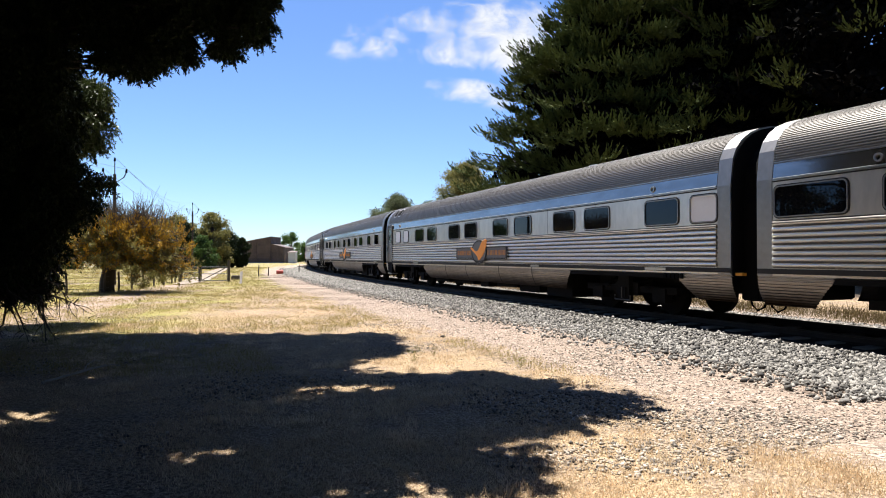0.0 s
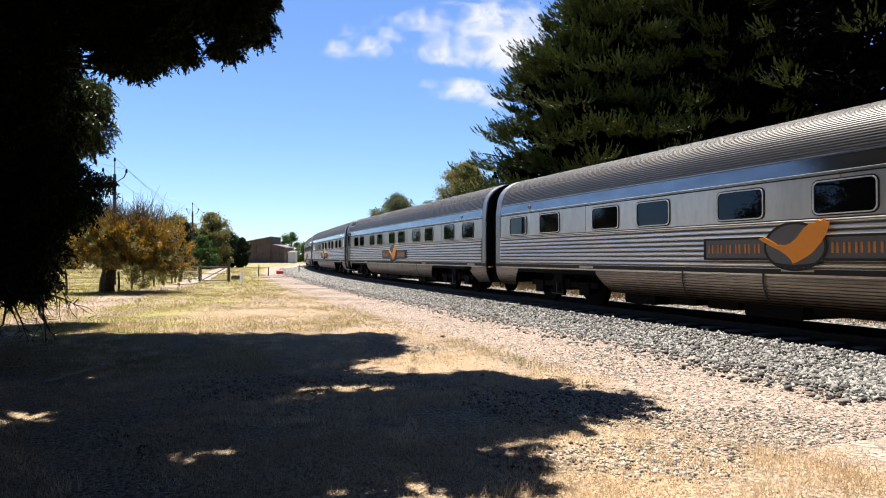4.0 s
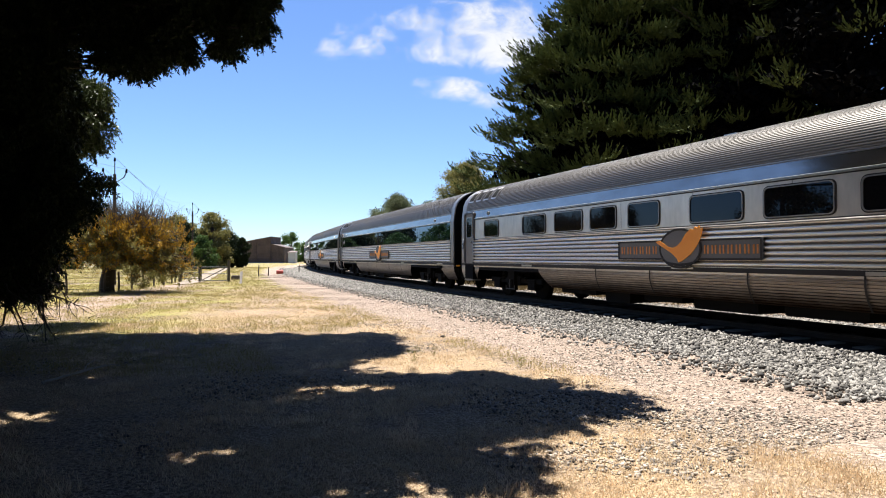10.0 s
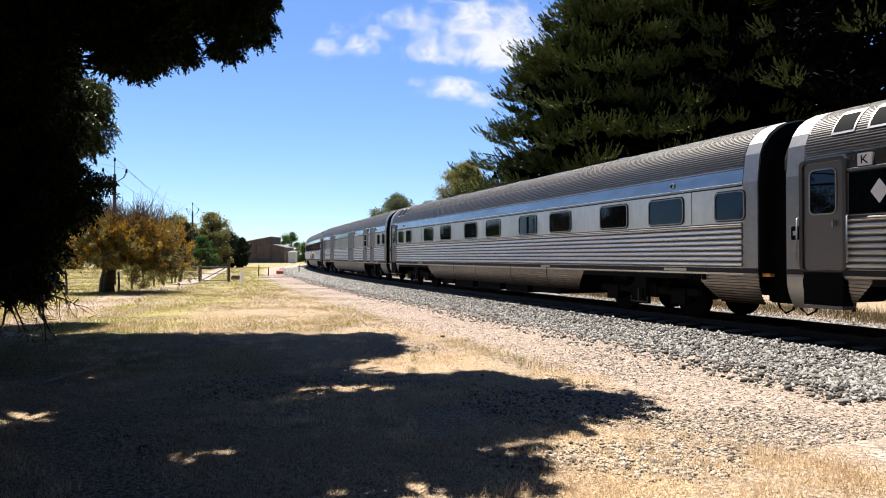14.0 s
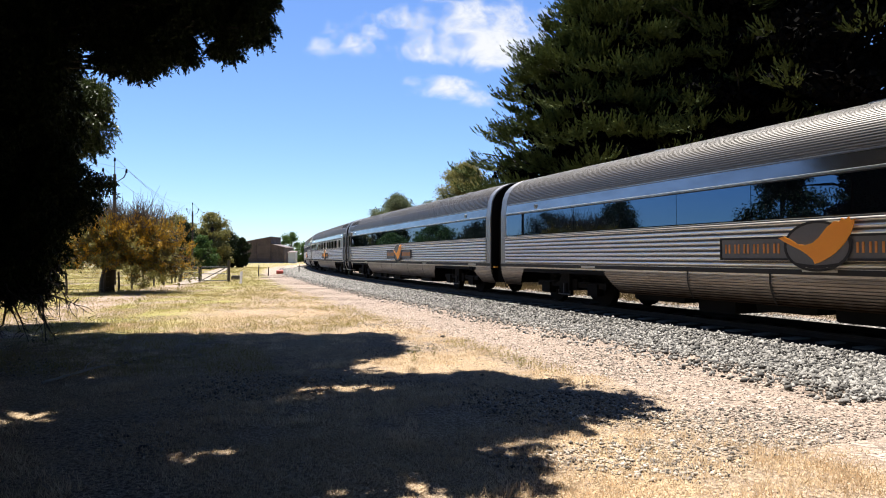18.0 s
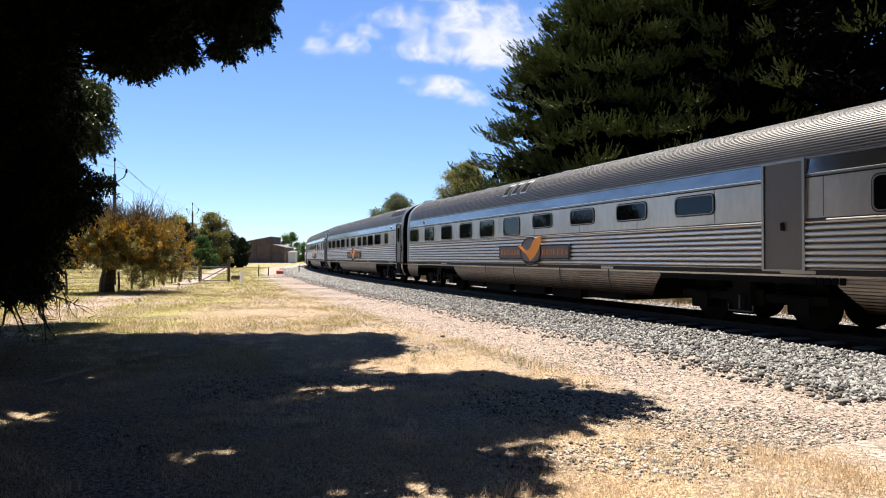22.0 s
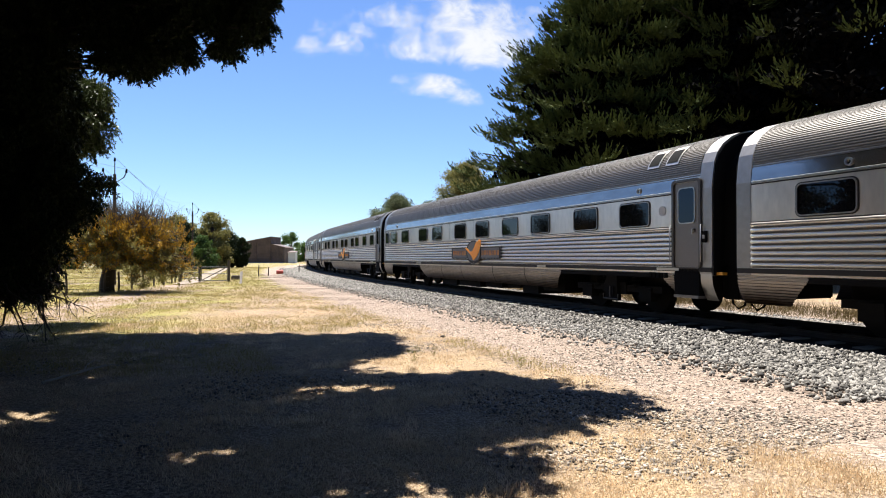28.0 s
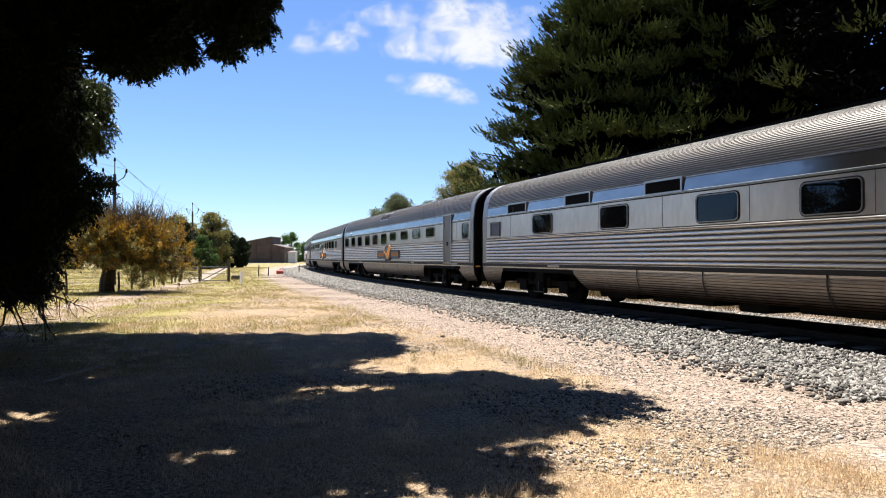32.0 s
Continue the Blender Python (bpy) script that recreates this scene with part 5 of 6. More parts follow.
def build_golden_tree():
    """A bare-topped paddock tree whose twigs are crusted golden brown, greener towards the drooping skirt."""
    rng = np.random.default_rng(21)
    tree = holder("golden_tree", "half-bare tree with golden-brown lichened twigs", "tree", m=pose(-15.7, 29.8, 0))
    sh = Shape().tube([(0, 0, -0.2), (0.0, 0, 0.5), (0.12, 0, 1.2), (0.3, 0, 1.7)], 0.36, 0.22, 9, caps=False)
    tw = Shape()
    gold, green = ([], [], []), ([], [], [])
    for i in range(430):
        an, up = rng.random() * 2 * math.pi, rng.random() ** 0.8
        r = 3.25 * (1 - 0.45 * up ** 2) * (0.25 + 0.75 * rng.random() ** 0.5)
        east = math.cos(an) > 0.05
        foot = 0.55 if east else 1.35
        c = Vector((1.0 + r * math.cos(an), r * math.sin(an) * 0.8, foot + (3.75 - foot) * up * (1.06 - 0.03 * r)))
        pts = limb(sh if i % 4 == 0 else tw, (0.3 + 0.5 * rng.random(), 0.2 * rng.normal(), 1.2 + 0.7 * rng.random()), c, 0.038, 0.008, rng, 0.32)
        for k in range(9):
            s = pts[2 + k % 5]
            rise = 0.75 if up > 0.55 else 0.25 if up > 0.3 else -0.15
            e = s + Vector((rng.normal() * 0.32, rng.normal() * 0.32, 0.22 * rng.normal() + rise))
            m = s.lerp(e, 0.5) + Vector((rng.normal() * 0.07, rng.normal() * 0.07, 0.03))
            tw.tube([s, m, e], 0.011, 0.004, 4, caps=False)
            if up < 0.80 or k < 3:
                q = 26
                t = rng.random((q, 1)) * (0.45 if up > 0.6 else 1.05)
                line = np.array(e - s)
                a = unit(line + 0.45 * rng.normal(size=(q, 3))) * (0.045 + 0.06 * rng.random((q, 1)))
                where = green if rng.random() > 0.12 + 1.0 * up else gold
                where[0].append(np.array(s) + line * t + 0.06 * rng.normal(size=(q, 3)))
                where[1].append(a)
                where[2].append(unit(np.cross(a, rng.normal(size=(q, 3)))) * (0.012 + 0.016 * rng.random((q, 1))))
    part("trunk", sh, BARK, tree)
    part("twig", tw, TWIG, tree, "fine bare grey-brown twigs")
    part("crown", leaf_mesh("crown", *[np.concatenate(q) for q in gold], LEAF_GOLD), None, tree, "golden-brown crusted twigs and leaves")
    part("lower_crown", leaf_mesh("lower_crown", *[np.concatenate(q) for q in green], LEAF_OLIVE), None, tree, "olive-green drooping lower leaves")
    cl = [(2.6 + 0.45 * rng.normal(), -2.0 + 0.3 * rng.normal(), 0.35 + 0.8 * rng.random(), 0.28) for i in range(9)]
    bush = holder("shrub", "pale green shrub under the golden tree", "shrub", m=pose(-15.6, 29.8, 0))
    p, a, b = clump_leaves(rng, cl, 1500, 0.14, 0.04, 0.2)
    part("foliage", leaf_mesh("foliage", p, a, b, LEAF_OLIVE), None, bush)


def power_pole(x, y, h):
    pole = holder("power_pole", "slim dark power pole with an angled crossarm", "power pole", "power poles", pose(x, y, 0, 0, 0, 25))
    part("pole", Shape().tube([(0, 0, -0.4), (0, 0, h * 0.5), (0, 0, h)], 0.12, 0.085, 8), BARK, pole)
    for sx in (-1, 0, 1):
        top = Vector((sx * 0.62, 0, h + (0.35 if sx else 1.0)))
        if sx:
            part("arm", Shape().tube([(0, 0, h - 0.55), (sx * 0.5, 0, h - 0.15), tuple(top - Vector((0, 0, 0.2)))], 0.035, sides=6), GALV, pole)
        else:
            part("spike", Shape().tube([(0, 0, h - 0.1), (0, 0, h + 0.85)], 0.03, sides=6), GALV, pole)
        part("insulator", Shape().tube([tuple(top - Vector((0, 0, 0.22))), tuple(top - Vector((0, 0, 0.1))), tuple(top)], 0.07, 0.04, 8), RUBBER, pole)
    return [pole.matrix_basis @ Vector((sx * 0.62, 0, h + (0.35 if sx else 1.0))) for sx in (-1, 0, 1)]


def build_poles():
    tops = [power_pole(x, y, h) for x, y, h in ((-12.6, 4.0, 7.0), (-19.6, 38.0, 6.6), (-28.7, 73.0, 6.9), (-48.4, 149.0, 6.4), (-73, 240, 6.5))]
    for a, b in zip(tops, tops[1:]):
        for p, q in zip(a, b):
            pts = [p.lerp(q, i / 12) - Vector((0, 0, 1.0 * math.sin(math.pi * i / 12))) for i in range(13)]
            thing("power_line", Shape().tube(pts, 0.009, sides=4, caps=False), WIRE, "thin sagging power line between poles", "power line", "power lines")


def build_fence():
    fence = holder("fence", "weathered timber post and wire paddock fence", "fence")
    line = [Vector((-17.6, 24.0)), Vector((-15.4, 29.0)), Vector((-17.0, 40.0)), Vector((-17.6, 41.9))]
    runs = []
    for a, b in zip(line, line[1:]):
        n = max(1, int((b - a).length / 1.6))
        runs += [a.lerp(b, i / n) for i in range(n)]
    runs.append(line[-1])
    rng = random.Random(3)
    for i, p in enumerate(runs):
        r = 0.09 if i in (0, len(runs) - 3) else 0.05
        h = rng.uniform(0.9, 1.12)
        o = part("post", Shape().tube([(0, 0, -0.2), (0, 0, h * 0.5), (rng.uniform(-0.05, 0.05), 0, h)], r, r * 0.9, 7), WOOD, fence)
        o.location = (p.x, p.y, 0)
    for z in (0.25, 0.5, 0.75, 0.95):
        part("wire", Shape().tube([(p.x, p.y, z + rng.uniform(-0.02, 0.02)) for p in runs], 0.008, sides=4, caps=False), WIRE, fence)


def build_gate():
    gate = holder("farm_gate", "closed steel tube farm gate with diagonal braces", "gate", m=pose(-17.3, 42.0, 0))
    for x, h, r in ((0, 1.35, 0.10), (1.28, 0.9, 0.08), (3.2, 1.45, 0.09)):
        o = part("gate_post", Shape().tube([(0, 0, -0.3), (0, 0, h / 2), (0, 0, h)], r, r * 0.95, 9), WOOD, gate)
        o.location.x = x
    for a, b, z0, z1, low in ((0.12, 1.2, 0.25, 1.0, False), (1.4, 3.08, 0.12, 1.0, True)):
        for z in (z0, (z0 + z1) / 2, z1):
            part("rail", Shape().tube([(a, 0, z), (b, 0, z)], 0.022, sides=6), GALV, gate)
        for x in (a, b):
            part("stile", Shape().tube([(x, 0, z0), (x, 0, z1)], 0.025, sides=6), GALV, gate)
        part("brace", Shape().tube([(a, 0, z0), (b, 0, z1)], 0.028, sides=6), GALV, gate)


def build_distance():
    shed = holder("brick_shed", "old weathered brick railway shed with a rusty roof", "shed", m=pose(-51.0, 180, 0))
    part("wall", Shape().plate([(-6.2, -0.1), (2.4, -0.1), (2.4, 7.35), (-6.2, 5.75)], 0, 11), BRICK, shed, "patched red-brown brick wall")
    part("side_wall", Shape().plate([(2.4, -0.1), (6.2, -0.1), (6.2, 4.35), (2.4, 5.35)], 0.15, 11), BRICK, shed, "lower brick annexe wall")
    part("roof", Shape().plate([(-6.35, 5.74), (2.55, 7.40), (2.55, 7.52), (-6.35, 5.86)], -0.15, 11.2), TIN, shed)
    part("annexe_roof", Shape().plate([(2.42, 5.36), (6.4, 4.31), (6.4, 4.43), (2.42, 5.48)], -0.05, 11.2), TIN, shed)
    for z in (1.5, 3.0, 4.5):
        part("brick_course", Shape().box(-6.2, 2.4, -0.03, 0.0, z, z + 0.12), TIN, shed)
    for x in (-6.0, -1.9, 2.1):
        part("pier", Shape().box(x - 0.22, x + 0.22, -0.12, 0.0, -0.1, 5.5 + (x + 6) * 0.18), BRICK, shed)
    part("plinth", Shape().box(-6.6, 6.6, -0.9, -0.05, -0.1, 0.28), CONCRETE, shed, "pale concrete loading platform")
    part("downpipe", Shape().tube([(5.9, -0.1, 0.4), (5.9, -0.1, 4.8)], 0.08, sides=6), GALV, shed)
    lean = holder("tin_shed", "small pale corrugated tin shed", "shed", m=pose(-41.8, 176, 0))
    part("wall", Shape().sweep([(0, 0), (0, 2.9), (3, 3.3), (3, 0)], -0.9, 0.9, True, True), WHITE, lean)
    part("roof", Shape().sweep([(-0.2, 2.92), (3.2, 3.38), (3.2, 3.44), (-0.2, 2.98)], -1.1, 1.1, True, True), TIN, lean)
    silo = holder("tin_shed", "small pale corrugated tin shed", "shed", m=pose(-58.4, 184, 0))
    part("wall", Shape().sweep([(0, 0), (0, 4.6), (3, 5.0), (3, 0)], -1.0, 1.0, True, True), WHITE, silo)
    part("roof", Shape().sweep([(-0.2, 4.62), (3.2, 5.08), (3.2, 5.14), (-0.2, 4.68)], -1.2, 1.2, True, True), TIN, silo)
    drum = holder("red_drum", "small red steel drum lying on gravel", "drum", m=pose(-16.0, 62.5, 0.2, 0, 0, 20))
    part("shell", Shape().tube([(-0.3, 0, 0), (0, 0, 0), (0.3, 0, 0)], 0.21, sides=14), RED, drum)
    for x in (-0.3, 0.0, 0.3):
        part("hoop", Shape().tube([(x - 0.015, 0, 0), (x + 0.015, 0, 0)], 0.225, sides=14), RED, drum)
    for x, y, h in ((-15.9, 55, 0.95), (-15.6, 57, 0.75), (-14.9, 66, 0.85)):
        thing("marker_post", Shape().tube([(x, y, -0.2), (x, y, h / 2), (x + 0.02, y, h)], 0.05, 0.045, 8), WOOD, "short grey timber marker post beside the gravel", "post", "marker posts")
    thing("leaning_plank", Shape().add([(-13.1, 41.2, 0.72), (-12.95, 41.2, 0.74), (-12.3, 39.0, 0.0), (-12.45, 39.0, 0.0), (-13.1, 41.25, 0.66), (-12.95, 41.25, 0.68), (-12.3, 39.05, -0.06), (-12.45, 39.05, -0.06)], [(0, 1, 2, 3), (4, 7, 6, 5), (0, 4, 5, 1), (1, 5, 6, 2), (2, 6, 7, 3), (3, 7, 4, 0)]), WOOD, "pale leaning strainer plank in the grass", "plank")
    thing("trough", Shape().box(-15.6, -15.0, 47.0, 47.5, -0.02, 0.3), WOOD, "grey concrete block beside the gate", "block")
    lane = [(-15.6, 38.0), (-17.0, 44.0), (-22.0, 60.0), (-32.5, 95.0), (-57.0, 176.0)]
    v, f = [], []
    for i, (x, y) in enumerate(lane):
        w = 0.85 if i else 0.5
        v += [(x - w, y, 0.055), (x + w, y, 0.055)]
    f = [(2 * i, 2 * i + 1, 2 * i + 3, 2 * i + 2) for i in range(len(lane) - 1)]
    thing("lane", Shape().add(v, f), mat("pale_lane_gravel", (0.25, 0.2, 0.155), 0.95, 0, 0.2, 0.6, 8, 0.2), "pale gravel lane beyond the gate", "lane", kind="structure")


# ---- loose stones and grass ----
def stones(name, label, rng, xy, z, size, material, flat=0.75):
    n = len(xy)
    base = np.array([(1, 0, 0), (-1, 0, 0), (0, 1, 0), (0, -1, 0), (0, 0, 1), (0, 0, -1)], float)
    tri = np.array([(0, 2, 4), (2, 1, 4), (1, 3, 4), (3, 0, 4), (2, 0, 5), (1, 2, 5), (3, 1, 5), (0, 3, 5)])
    v = base[None] * (0.6 + 0.8 * rng.random((n, 6, 1))) * size[:, None, None] * (0.7 + 0.6 * rng.random((n, 1, 3)))
    v += 0.25 * size[:, None, None] * rng.normal(size=(n, 6, 3))
    q = unit(rng.normal(size=(n, 4)))
    w, x, y, zz = q.T
    rot = np.stack([1 - 2 * (y * y + zz * zz), 2 * (x * y - zz * w), 2 * (x * zz + y * w), 2 * (x * y + zz * w), 1 - 2 * (x * x + zz * zz), 2 * (y * zz - x * w), 2 * (x * zz - y * w), 2 * (y * zz + x * w), 1 - 2 * (x * x + y * y)], 1).reshape(n, 3, 3)
    v = np.einsum('nij,nkj->nki', rot, v)
    v[:, :, 2] *= flat
    v += np.concatenate([xy, z[:, None]], 1)[:, None]
    me = bpy.data.meshes.new(name)
    me.vertices.add(6 * n)
    me.vertices.foreach_set("co", v.astype(np.float32).ravel())
    me.loops.add(24 * n)
    me.loops.foreach_set("vertex_index", (tri[None] + 6 * np.arange(n)[:, None, None]).astype(np.int32).ravel())
    me.polygons.add(8 * n)
    me.polygons.foreach_set("loop_start", np.arange(0, 24 * n, 3, dtype=np.int32))
    me.polygons.foreach_set("loop_total", np.full(8 * n, 3, dtype=np.int32))
    me.materials.append(material)
    me.update(calc_edges=True)
    thing(name, me, None, label, "stones", kind="stuff")


def along(s, lat):
    out = np.empty((len(s), 2))
    for i in range(len(s)):
        p, h = track(float(s[i]), float(lat[i]))
        out[i] = p
    return out


def build_loose():
    rng = np.random.default_rng(11)
    n = 58000
    s = -16 + 90 * rng.random(n) ** 1.7
    # Loose stones begin outside the band of bed painted dark as shade.
    lat = -1.75 - 1.95 * rng.random(n) ** 0.9 - 1.3 * rng.random(n) ** 5
    xy = along(s, lat)
    z = np.interp(-lat, [0.9, 2.05, 3.5, 4.2], [0.125, 0.12, -0.01, 0.0]) + 0.034 * rng.random(n)
    stones("ballast_stones", "loose grey crushed stones of the ballast shoulder", rng, xy, z, 0.017 + 0.030 * rng.random(n) ** 1.5 + 0.0006 * np.maximum(s, 0), LOOSE, 0.95)
    n = 9000
    s = -14 + 50 * rng.random(n) ** 1.4
    lat = 1.0 + 3.0 * rng.random(n)
    stones("far_ballast_stones", "loose stones on the ballast beyond the rails", rng, along(s, lat), np.interp(lat, [0.9, 2.05, 3.5], [0.125, 0.12, -0.01]) + 0.012, 0.03 + 0.03 * rng.random(n), LOOSE)
    n = 56000
    s = -17 + 60 * rng.random(n) ** 1.5
    lat = -3.4 - 3.6 * rng.random(n) - 1.6 * rng.random(n) ** 5
    xy = along(s, lat)
    z = np.array([ground_height(float(x), float(y)) for x, y in xy])
    m = 15000
    far = []
    while len(far) < m:
        y = 2.8 + 16 * rng.random() ** 1.5
        x = (-0.72 + 1.44 * rng.random()) * y
        if lateral(x, y) < -5.0 and noise.noise((x * 0.55, y * 0.55, 8)) + 0.8 * spill(x, y) > 0.14 + 0.3 * rng.random():
            far.append((x, y))
    far = np.array(far)
    stones("field_stones", "grey and pale stone chips in the dry grass", rng, far, np.array([ground_height(float(x), float(y)) for x, y in far]) + 0.003, 0.007 + 0.022 * rng.random(m) ** 3, CHIPS)
    stones("path_pebbles", "small pinkish pebbles on the gravel path", rng, xy, z, 0.007 + 0.012 * rng.random(n) ** 2 + 0.012 * (rng.random(n) > 0.97), PEBBLE)


def grass(name, label, rng, tufts, blades, height, material, spread=0.06):
    c = np.repeat(tufts, blades, 0)
    n = len(c)
    g = np.repeat(height, blades)[:, None]
    base = c + np.concatenate([spread * rng.normal(size=(n, 2)), np.zeros((n, 1))], 1)
    up = unit(np.concatenate([0.5 * rng.normal(size=(n, 2)), np.ones((n, 1))], 1))
    a = up * g * (0.5 + 0.7 * rng.random((n, 1))) / 2
    b = unit(np.cross(a, rng.normal(size=(n, 3)))) * (0.0013 + 0.0016 * rng.random((n, 1))) * (1 + 0.06 * np.linalg.norm(c[:, :2], axis=1, keepdims=True))
    thing(name, leaf_mesh(name, base + a - np.array([0, 0, 0.01]), a, b, material), None, label, "grass", kind="stuff")


def build_grass():
    rng = np.random.default_rng(12)

    def scatter(n, far, keep):
        out = []
        while len(out) < n:
            y = 2.6 + far * rng.random() ** 1.6
            x = (-0.74 + 1.46 * rng.random()) * y + rng.normal() * 0.3
            lat = lateral(x, y)
            if lat < -6.2 - 0.6 * rng.random() and keep(x, y):
                out.append((x, y, ground_height(x, y)))
        return np.array(out)
    t = scatter(30000, 22, lambda x, y: noise.noise((x * 0.7, y * 0.7, 5)) > -0.25 + 0.35 * rng.random() and rng.random() > 0.75 * spill(x, y))
    grass("dry_grass", "short dry straw-coloured grass tufts", rng, t, 11, 0.012 + 0.045 * rng.random(len(t)) ** 2.2, STRAW, 0.055)
    t = scatter(2600, 34, lambda x, y: y > 9 and noise.noise((x * 0.25, y * 0.25, 9)) > 0.0)
    grass("green_grass", "patchy half-green grass further off", rng, t, 12, 0.05 + 0.10 * rng.random(len(t)) ** 2, GREEN_GRASS, 0.1)
    t = []
    while len(t) < 15000:
        y = 14 + 90 * rng.random() ** 1.2
        x = -0.72 * y * rng.random() - 2
        if lateral(x, y) < -6.6 - rng.random() and noise.noise((x * 0.3, y * 0.3, 4)) > -0.25 and off_way(x, y) > 0.9 * rng.random() and (y > 26 or rng.random() < 0.6):
            t.append((x, y, ground_height(x, y)))
    t = np.array(t)
    grass("meadow_grass", "long yellow-green paddock grass", rng, t, 9, 0.06 + 0.12 * rng.random(len(t)) ** 2, GREEN_GRASS, 0.14)
    k = 3600
    t = np.concatenate([along(-14 + 80 * rng.random(k) ** 1.4, 3.7 + 2.6 * rng.random(k)), np.zeros((k, 1))], 1)
    grass("trackside_scrub", "rank brown weeds along the far side of the ballast", rng, t, 14, 0.15 + 0.35 * rng.random(k) ** 1.5, SCRUB, 0.12)
    t = scatter(26000, 13, lambda x, y: True)
    n = len(t)
    a = unit(np.concatenate([rng.normal(size=(n, 2)), 0.12 * rng.normal(size=(n, 1))], 1)) * (0.010 + 0.032 * rng.random((n, 1)) ** 1.5)
    b = unit(np.cross(a, np.array([0.0, 0.0, 1.0]))) * (0.0011 + 0.0016 * rng.random((n, 1)))
    thing("straw_litter", leaf_mesh("straw_litter", t + np.array([0, 0, 0.012]), a, b, STRAW), None, "scattered pale dead stalks lying on the ground", "straw", kind="stuff")
    t = scatter(1100, 13, lambda x, y: noise.noise((x * 0.5, y * 0.5, 2)) > 0.0)
    grass("grass_clumps", "taller dry grass clumps in the shade", rng, t, 46, 0.035 + 0.08 * rng.random(len(t)) ** 2, STRAW, 0.07)


def build_small():
    rng = np.random.default_rng(31)
    for x, y, h in ((-0.45, 10.1, 0.24), (1.15, 9.45, 0.17), (-10.0, 21.0, 0.3), (-0.15, 10.6, 0.15)):
        n = 70
        t = rng.random((n, 1))
        p = np.array([0.0, 0.0, 0.0]) + np.concatenate([0.16 * h * rng.normal(size=(n, 2)) * (0.5 + 1.6 * t), h * t], 1)
        a = unit(np.concatenate([0.6 * rng.normal(size=(n, 2)), np.ones((n, 1))], 1)) * h * 0.14
        b = unit(np.cross(a, rng.normal(size=(n, 3)))) * h * 0.022
        w = thing("weed", leaf_mesh("weed", p, a, b, LEAF_OLIVE), None, "small spindly yellow-green weed in dry grass", "weed", "weeds")
        w.location = (x, y, ground_height(x, y) + 0.01)
    br = holder("fallen_branch", "pale bleached fallen branch lying in shaded grass", "branch", m=pose(-5.3, 8.45, ground_height(-5.3, 8.45) + 0.02))
    part("stem", Shape().tube([(0, 0, 0.0), (0.12, 0.3, 0.03), (0.2, 0.62, 0.04), (0.36, 0.92, 0.09)], 0.02, 0.008, 6), PALE_BRANCH, br)
    for q in (((0.12, 0.3, 0.03), (0.26, 0.42, 0.08), (0.34, 0.62, 0.1)), ((0.2, 0.62, 0.04), (0.12, 0.85, 0.1), (0.16, 1.02, 0.15)), ((0.28, 0.78, 0.06), (0.48, 0.86, 0.1), (0.62, 0.84, 0.08))):
        part("side_twig", Shape().tube(q, 0.010, 0.004, 5), PALE_BRANCH, br)
    for x, y, r in ((0.0, 13.2, 0.06), (2.55, 8.45, 0.03), (1.65, 5.35, 0.03), (3.0, 6.9, 0.035), (0.55, 8.95, 0.035)):
        sh, k = Shape(), 9
        ring = [[(r * (0.8 + 0.35 * rng.random()) * math.cos(6.283 * i / k) * f, r * (0.7 + 0.3 * rng.random()) * math.sin(6.283 * i / k) * f, z) for i in range(k)] for f, z in ((1.0, -0.01), (0.85, r * 0.45), (0.4, r * 0.75))]
        v = [p for q in ring for p in q]
        f = [(q * k + i, q * k + (i + 1) % k, (q + 1) * k + (i + 1) % k, (q + 1) * k + i) for q in range(2) for i in range(k)] + [tuple(range(2 * k, 3 * k))]
        st = thing("dark_stone", sh.add(v, f), DARK_STONE, "dark angular stone lying on the dry ground", "stone", "dark stones")
        st.location = (x, y, ground_height(x, y))


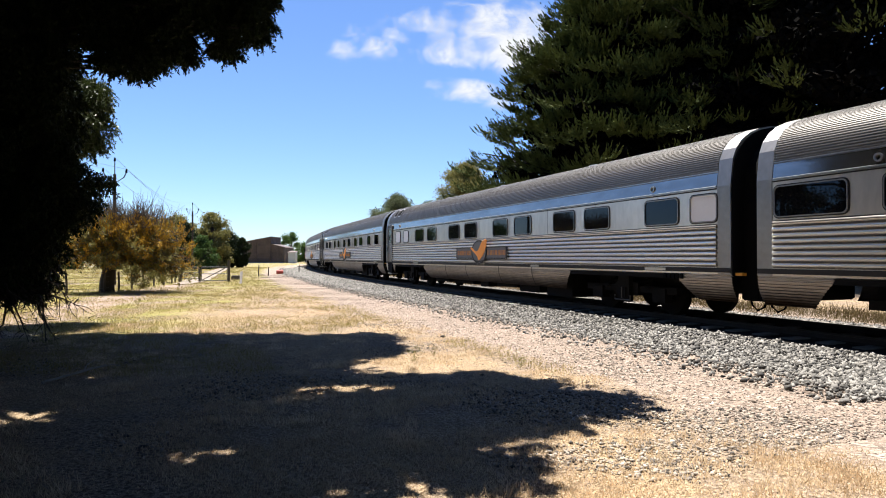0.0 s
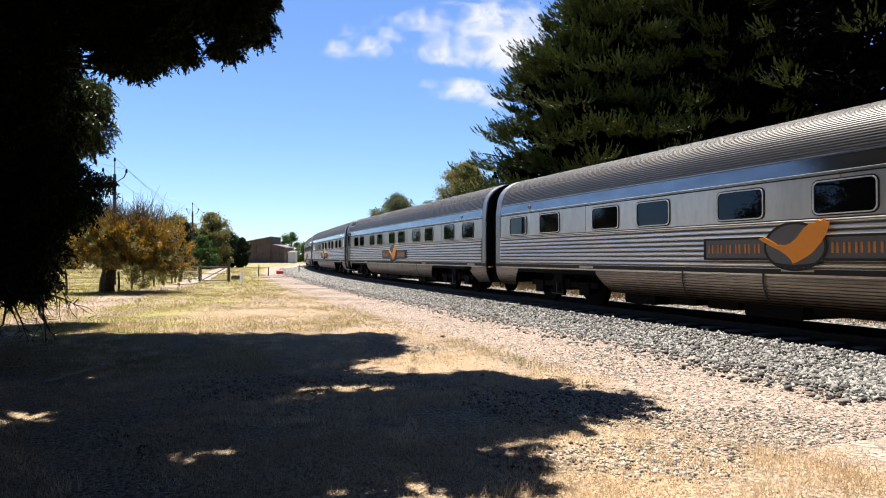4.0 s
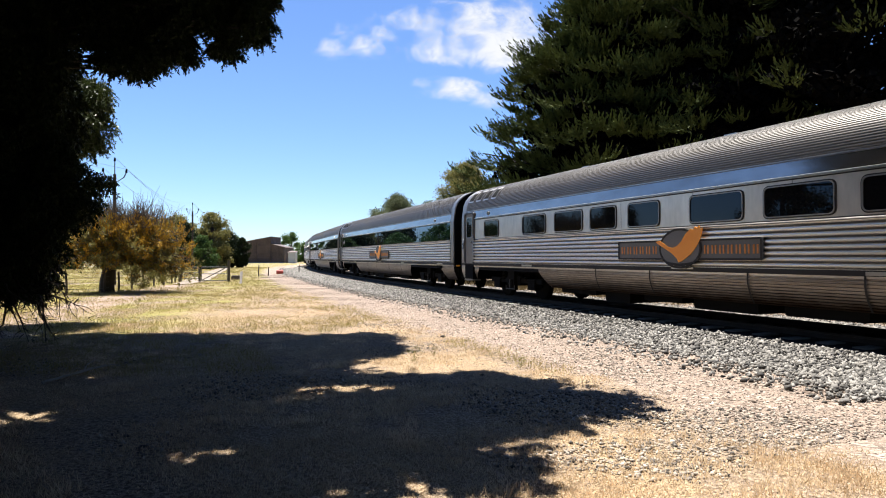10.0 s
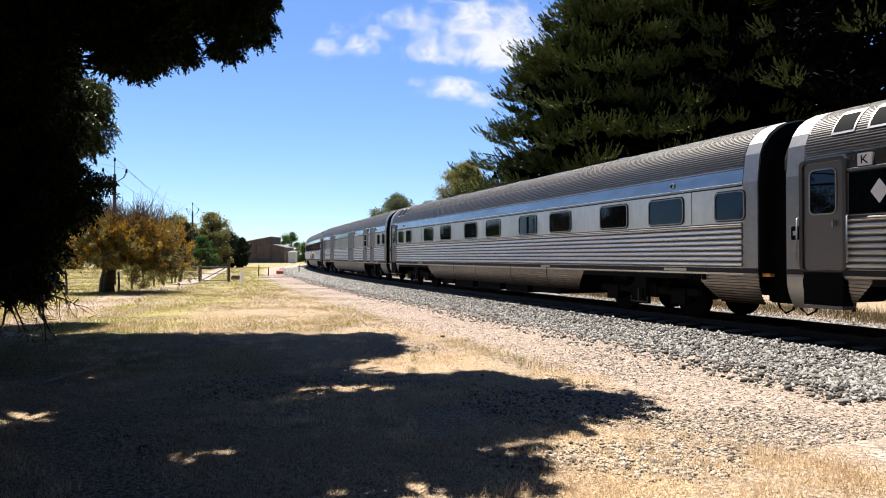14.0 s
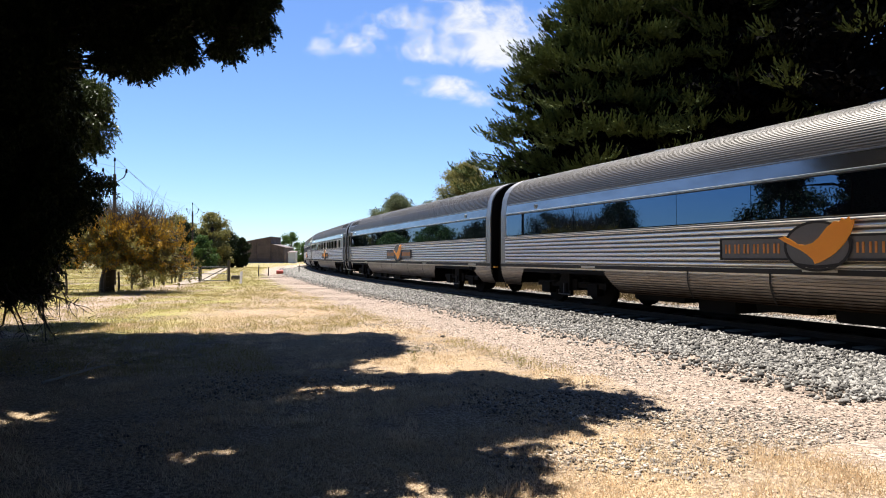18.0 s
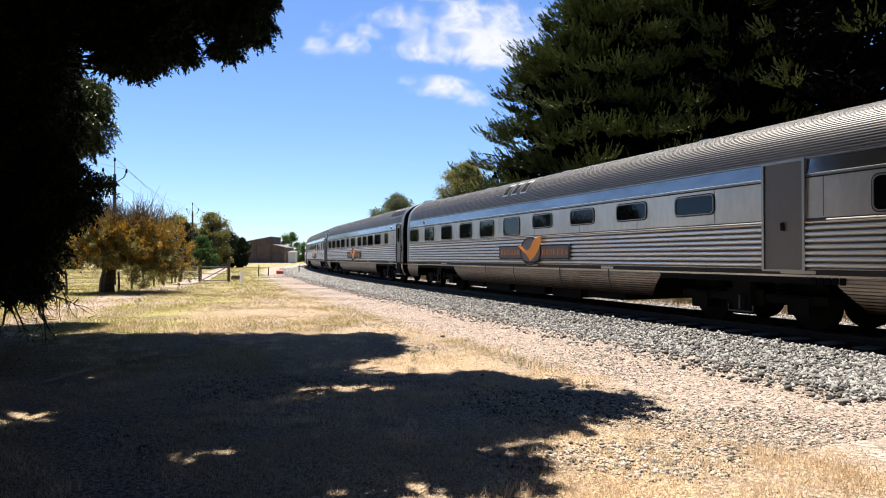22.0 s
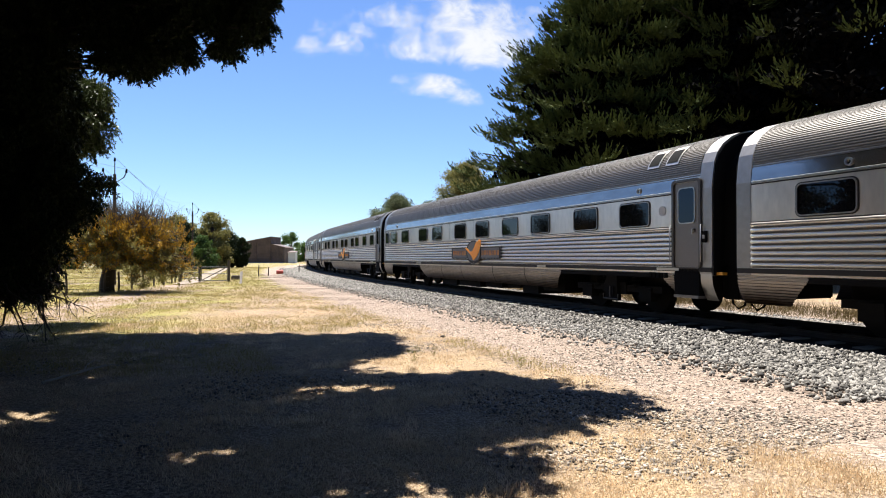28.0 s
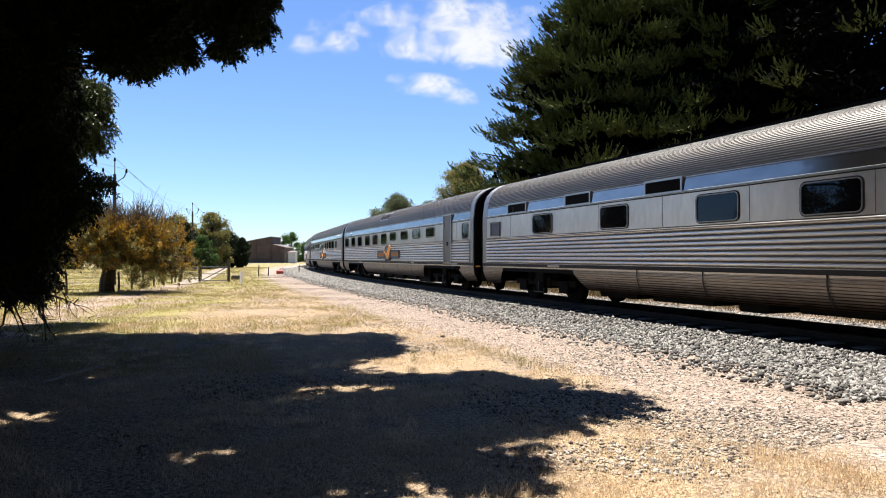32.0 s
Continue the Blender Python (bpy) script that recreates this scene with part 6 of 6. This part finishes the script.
# ---- clouds: far soft sheets that drift with the wind ----
def cloud(w, h, seed, density):
    m = bpy.data.materials.new("cloud")
    m.use_nodes = True
    n, l = m.node_tree.nodes, m.node_tree.links
    n.remove(n["Principled BSDF"])
    tc, mp = n.new("ShaderNodeTexCoord"), n.new("ShaderNodeMapping")
    mp.inputs["Scale"].default_value = (1 / w, 0, 1 / h)
    wide = n.new("ShaderNodeMapping")
    wide.inputs["Scale"].default_value = (0.8, 1, 1)
    l.new(tc.outputs["Object"], wide.inputs[0])
    l.new(tc.outputs["Object"], mp.inputs[0])
    ln = n.new("ShaderNodeVectorMath")
    ln.operation = 'LENGTH'
    l.new(mp.outputs[0], ln.inputs[0])
    no = n.new("ShaderNodeTexNoise")
    no.noise_dimensions = '4D'
    no.inputs["W"].default_value = seed
    no.inputs["Scale"].default_value, no.inputs["Detail"].default_value, no.inputs["Roughness"].default_value = 0.014, 5, 0.55
    no.inputs["Distortion"].default_value = 0.5
    l.new(wide.outputs[0], no.inputs["Vector"])
    sq = n.new("ShaderNodeMath")
    sq.operation = 'POWER'
    sq.inputs[1].default_value = 2.0
    l.new(ln.outputs["Value"], sq.inputs[0])
    ma = n.new("ShaderNodeMath")
    ma.operation = 'MULTIPLY_ADD'
    ma.inputs[1].default_value = 5.6
    l.new(no.outputs[0], ma.inputs[0])
    sub = n.new("ShaderNodeMath")
    sub.operation = 'SUBTRACT'
    sub.inputs[0].default_value = density
    l.new(sq.outputs[0], sub.inputs[1])
    l.new(sub.outputs[0], ma.inputs[2])
    mr = n.new("ShaderNodeMapRange")
    mr.interpolation_type = 'SMOOTHSTEP'
    mr.inputs[1].default_value, mr.inputs[2].default_value = 2.35, 4.4
    l.new(ma.outputs[0], mr.inputs[0])
    tr, em, mx = n.new("ShaderNodeBsdfTransparent"), n.new("ShaderNodeEmission"), n.new("ShaderNodeMixShader")
    em.inputs[0].default_value, em.inputs[1].default_value = (0.95, 0.97, 1.0, 1), 0.33
    l.new(mr.outputs[0], mx.inputs[0])
    l.new(tr.outputs[0], mx.inputs[1])
    l.new(em.outputs[0], mx.inputs[2])
    l.new(mx.outputs[0], n["Material Output"].inputs[0])
    sh, k = Shape(), 8
    v = [(w * 1.6 * (i / k * 2 - 1), 30 * ((i / k * 2 - 1) ** 2 + (j / k * 2 - 1) ** 2), h * 1.6 * (j / k * 2 - 1)) for j in range(k + 1) for i in range(k + 1)]
    sh.add(v, [(j * (k + 1) + i, j * (k + 1) + i + 1, (j + 1) * (k + 1) + i + 1, (j + 1) * (k + 1) + i) for j in range(k) for i in range(k)])
    return sh.mesh("puff", m, True)


CLOUDS = []


def build_clouds():
    for x, z, puffs in ((105, 530, ((45, -34, 180, 48, 2.2, 1.15), (-10, 42, 230, 40, 4.1, 0.65), (90, 20, 220, 80, 5.5, 0.25), (-135, 20, 90, 46, 9.3, -0.15))),
                        (58, 396, ((-5, 4, 105, 26, 3.0, 0.75), (62, -24, 75, 24, 6.2, 0.15), (-95, 18, 60, 18, 8.8, -0.3))),
                        (-210, 500, ((-42, -4, 62, 28, 7.4, 0.15), (44, 2, 80, 30, 1.7, 0.30), (-10, 36, 110, 40, 2.9, -0.4), (66, 36, 90, 30, 12.9, -0.2)))):
        c = holder("cloud", "soft white fair-weather cloud drifting in blue sky", "cloud", "clouds")
        for px, pz, w, h, sd, dn in puffs:
            o = part("puff", cloud(w, h, sd, dn), None, c)
            o.location = (px, 4.0 * len(c.children), pz)
            o.visible_shadow = False
        CLOUDS.append((c, x, z))


build_ground()
build_track()
build_cypresses()
build_backdrop_trees()
build_trees_behind()
build_left_tree()
build_golden_tree()
build_poles()
build_fence()
build_gate()
build_distance()
build_clouds()
build_train()
build_loose()
build_grass()
build_small()

# the train's slow surging: seconds, and metres by which the first coupling plane is ahead of 15.5 m/s
SPEED = 15.5
SURGE = [(0, -11.62), (1, -11.35), (2, -11.24), (3, -11.24), (4, -11.27), (5.5, -11.35), (7, -11.5), (8, -11.7), (9, -11.91), (10, -12.1), (11, -12.33), (12, -12.56), (13, -12.8), (14, -12.97), (15.5, -12.92), (17, -12.42), (18, -12.36), (19, -12.47), (20, -12.66), (21, -12.84), (22, -12.96), (23, -13.06), (24, -12.98), (25, -12.86), (26.5, -12.72), (28, -12.56), (29, -12.35), (30, -12.1), (31, -11.85), (32, -11.64)]


def motions():
    ts, ds = [t for t, d in SURGE], [d for t, d in SURGE]
    for k, car in CARS:
        rows = []
        for i in range(33):
            q = (k + 0.5) * PITCH + float(np.interp(i, ts, ds)) - SPEED * i
            a, _ = track(q - 8.15)
            b, _ = track(q + 8.15)
            m = (a + b) / 2
            d = a - b
            rows.append((float(i), pose(m.x, m.y, RAIL_Z, 0, 0, math.degrees(math.atan2(d.y, d.x)))))
        walk(car, rows)
    for ob, x, z in CLOUDS:
        walk(ob, [(0.0, pose(x, 1500, z)), (16.0, pose(x - 46, 1500, z + 7)), (32.0, pose(x - 92, 1500, z + 14))])


motions()
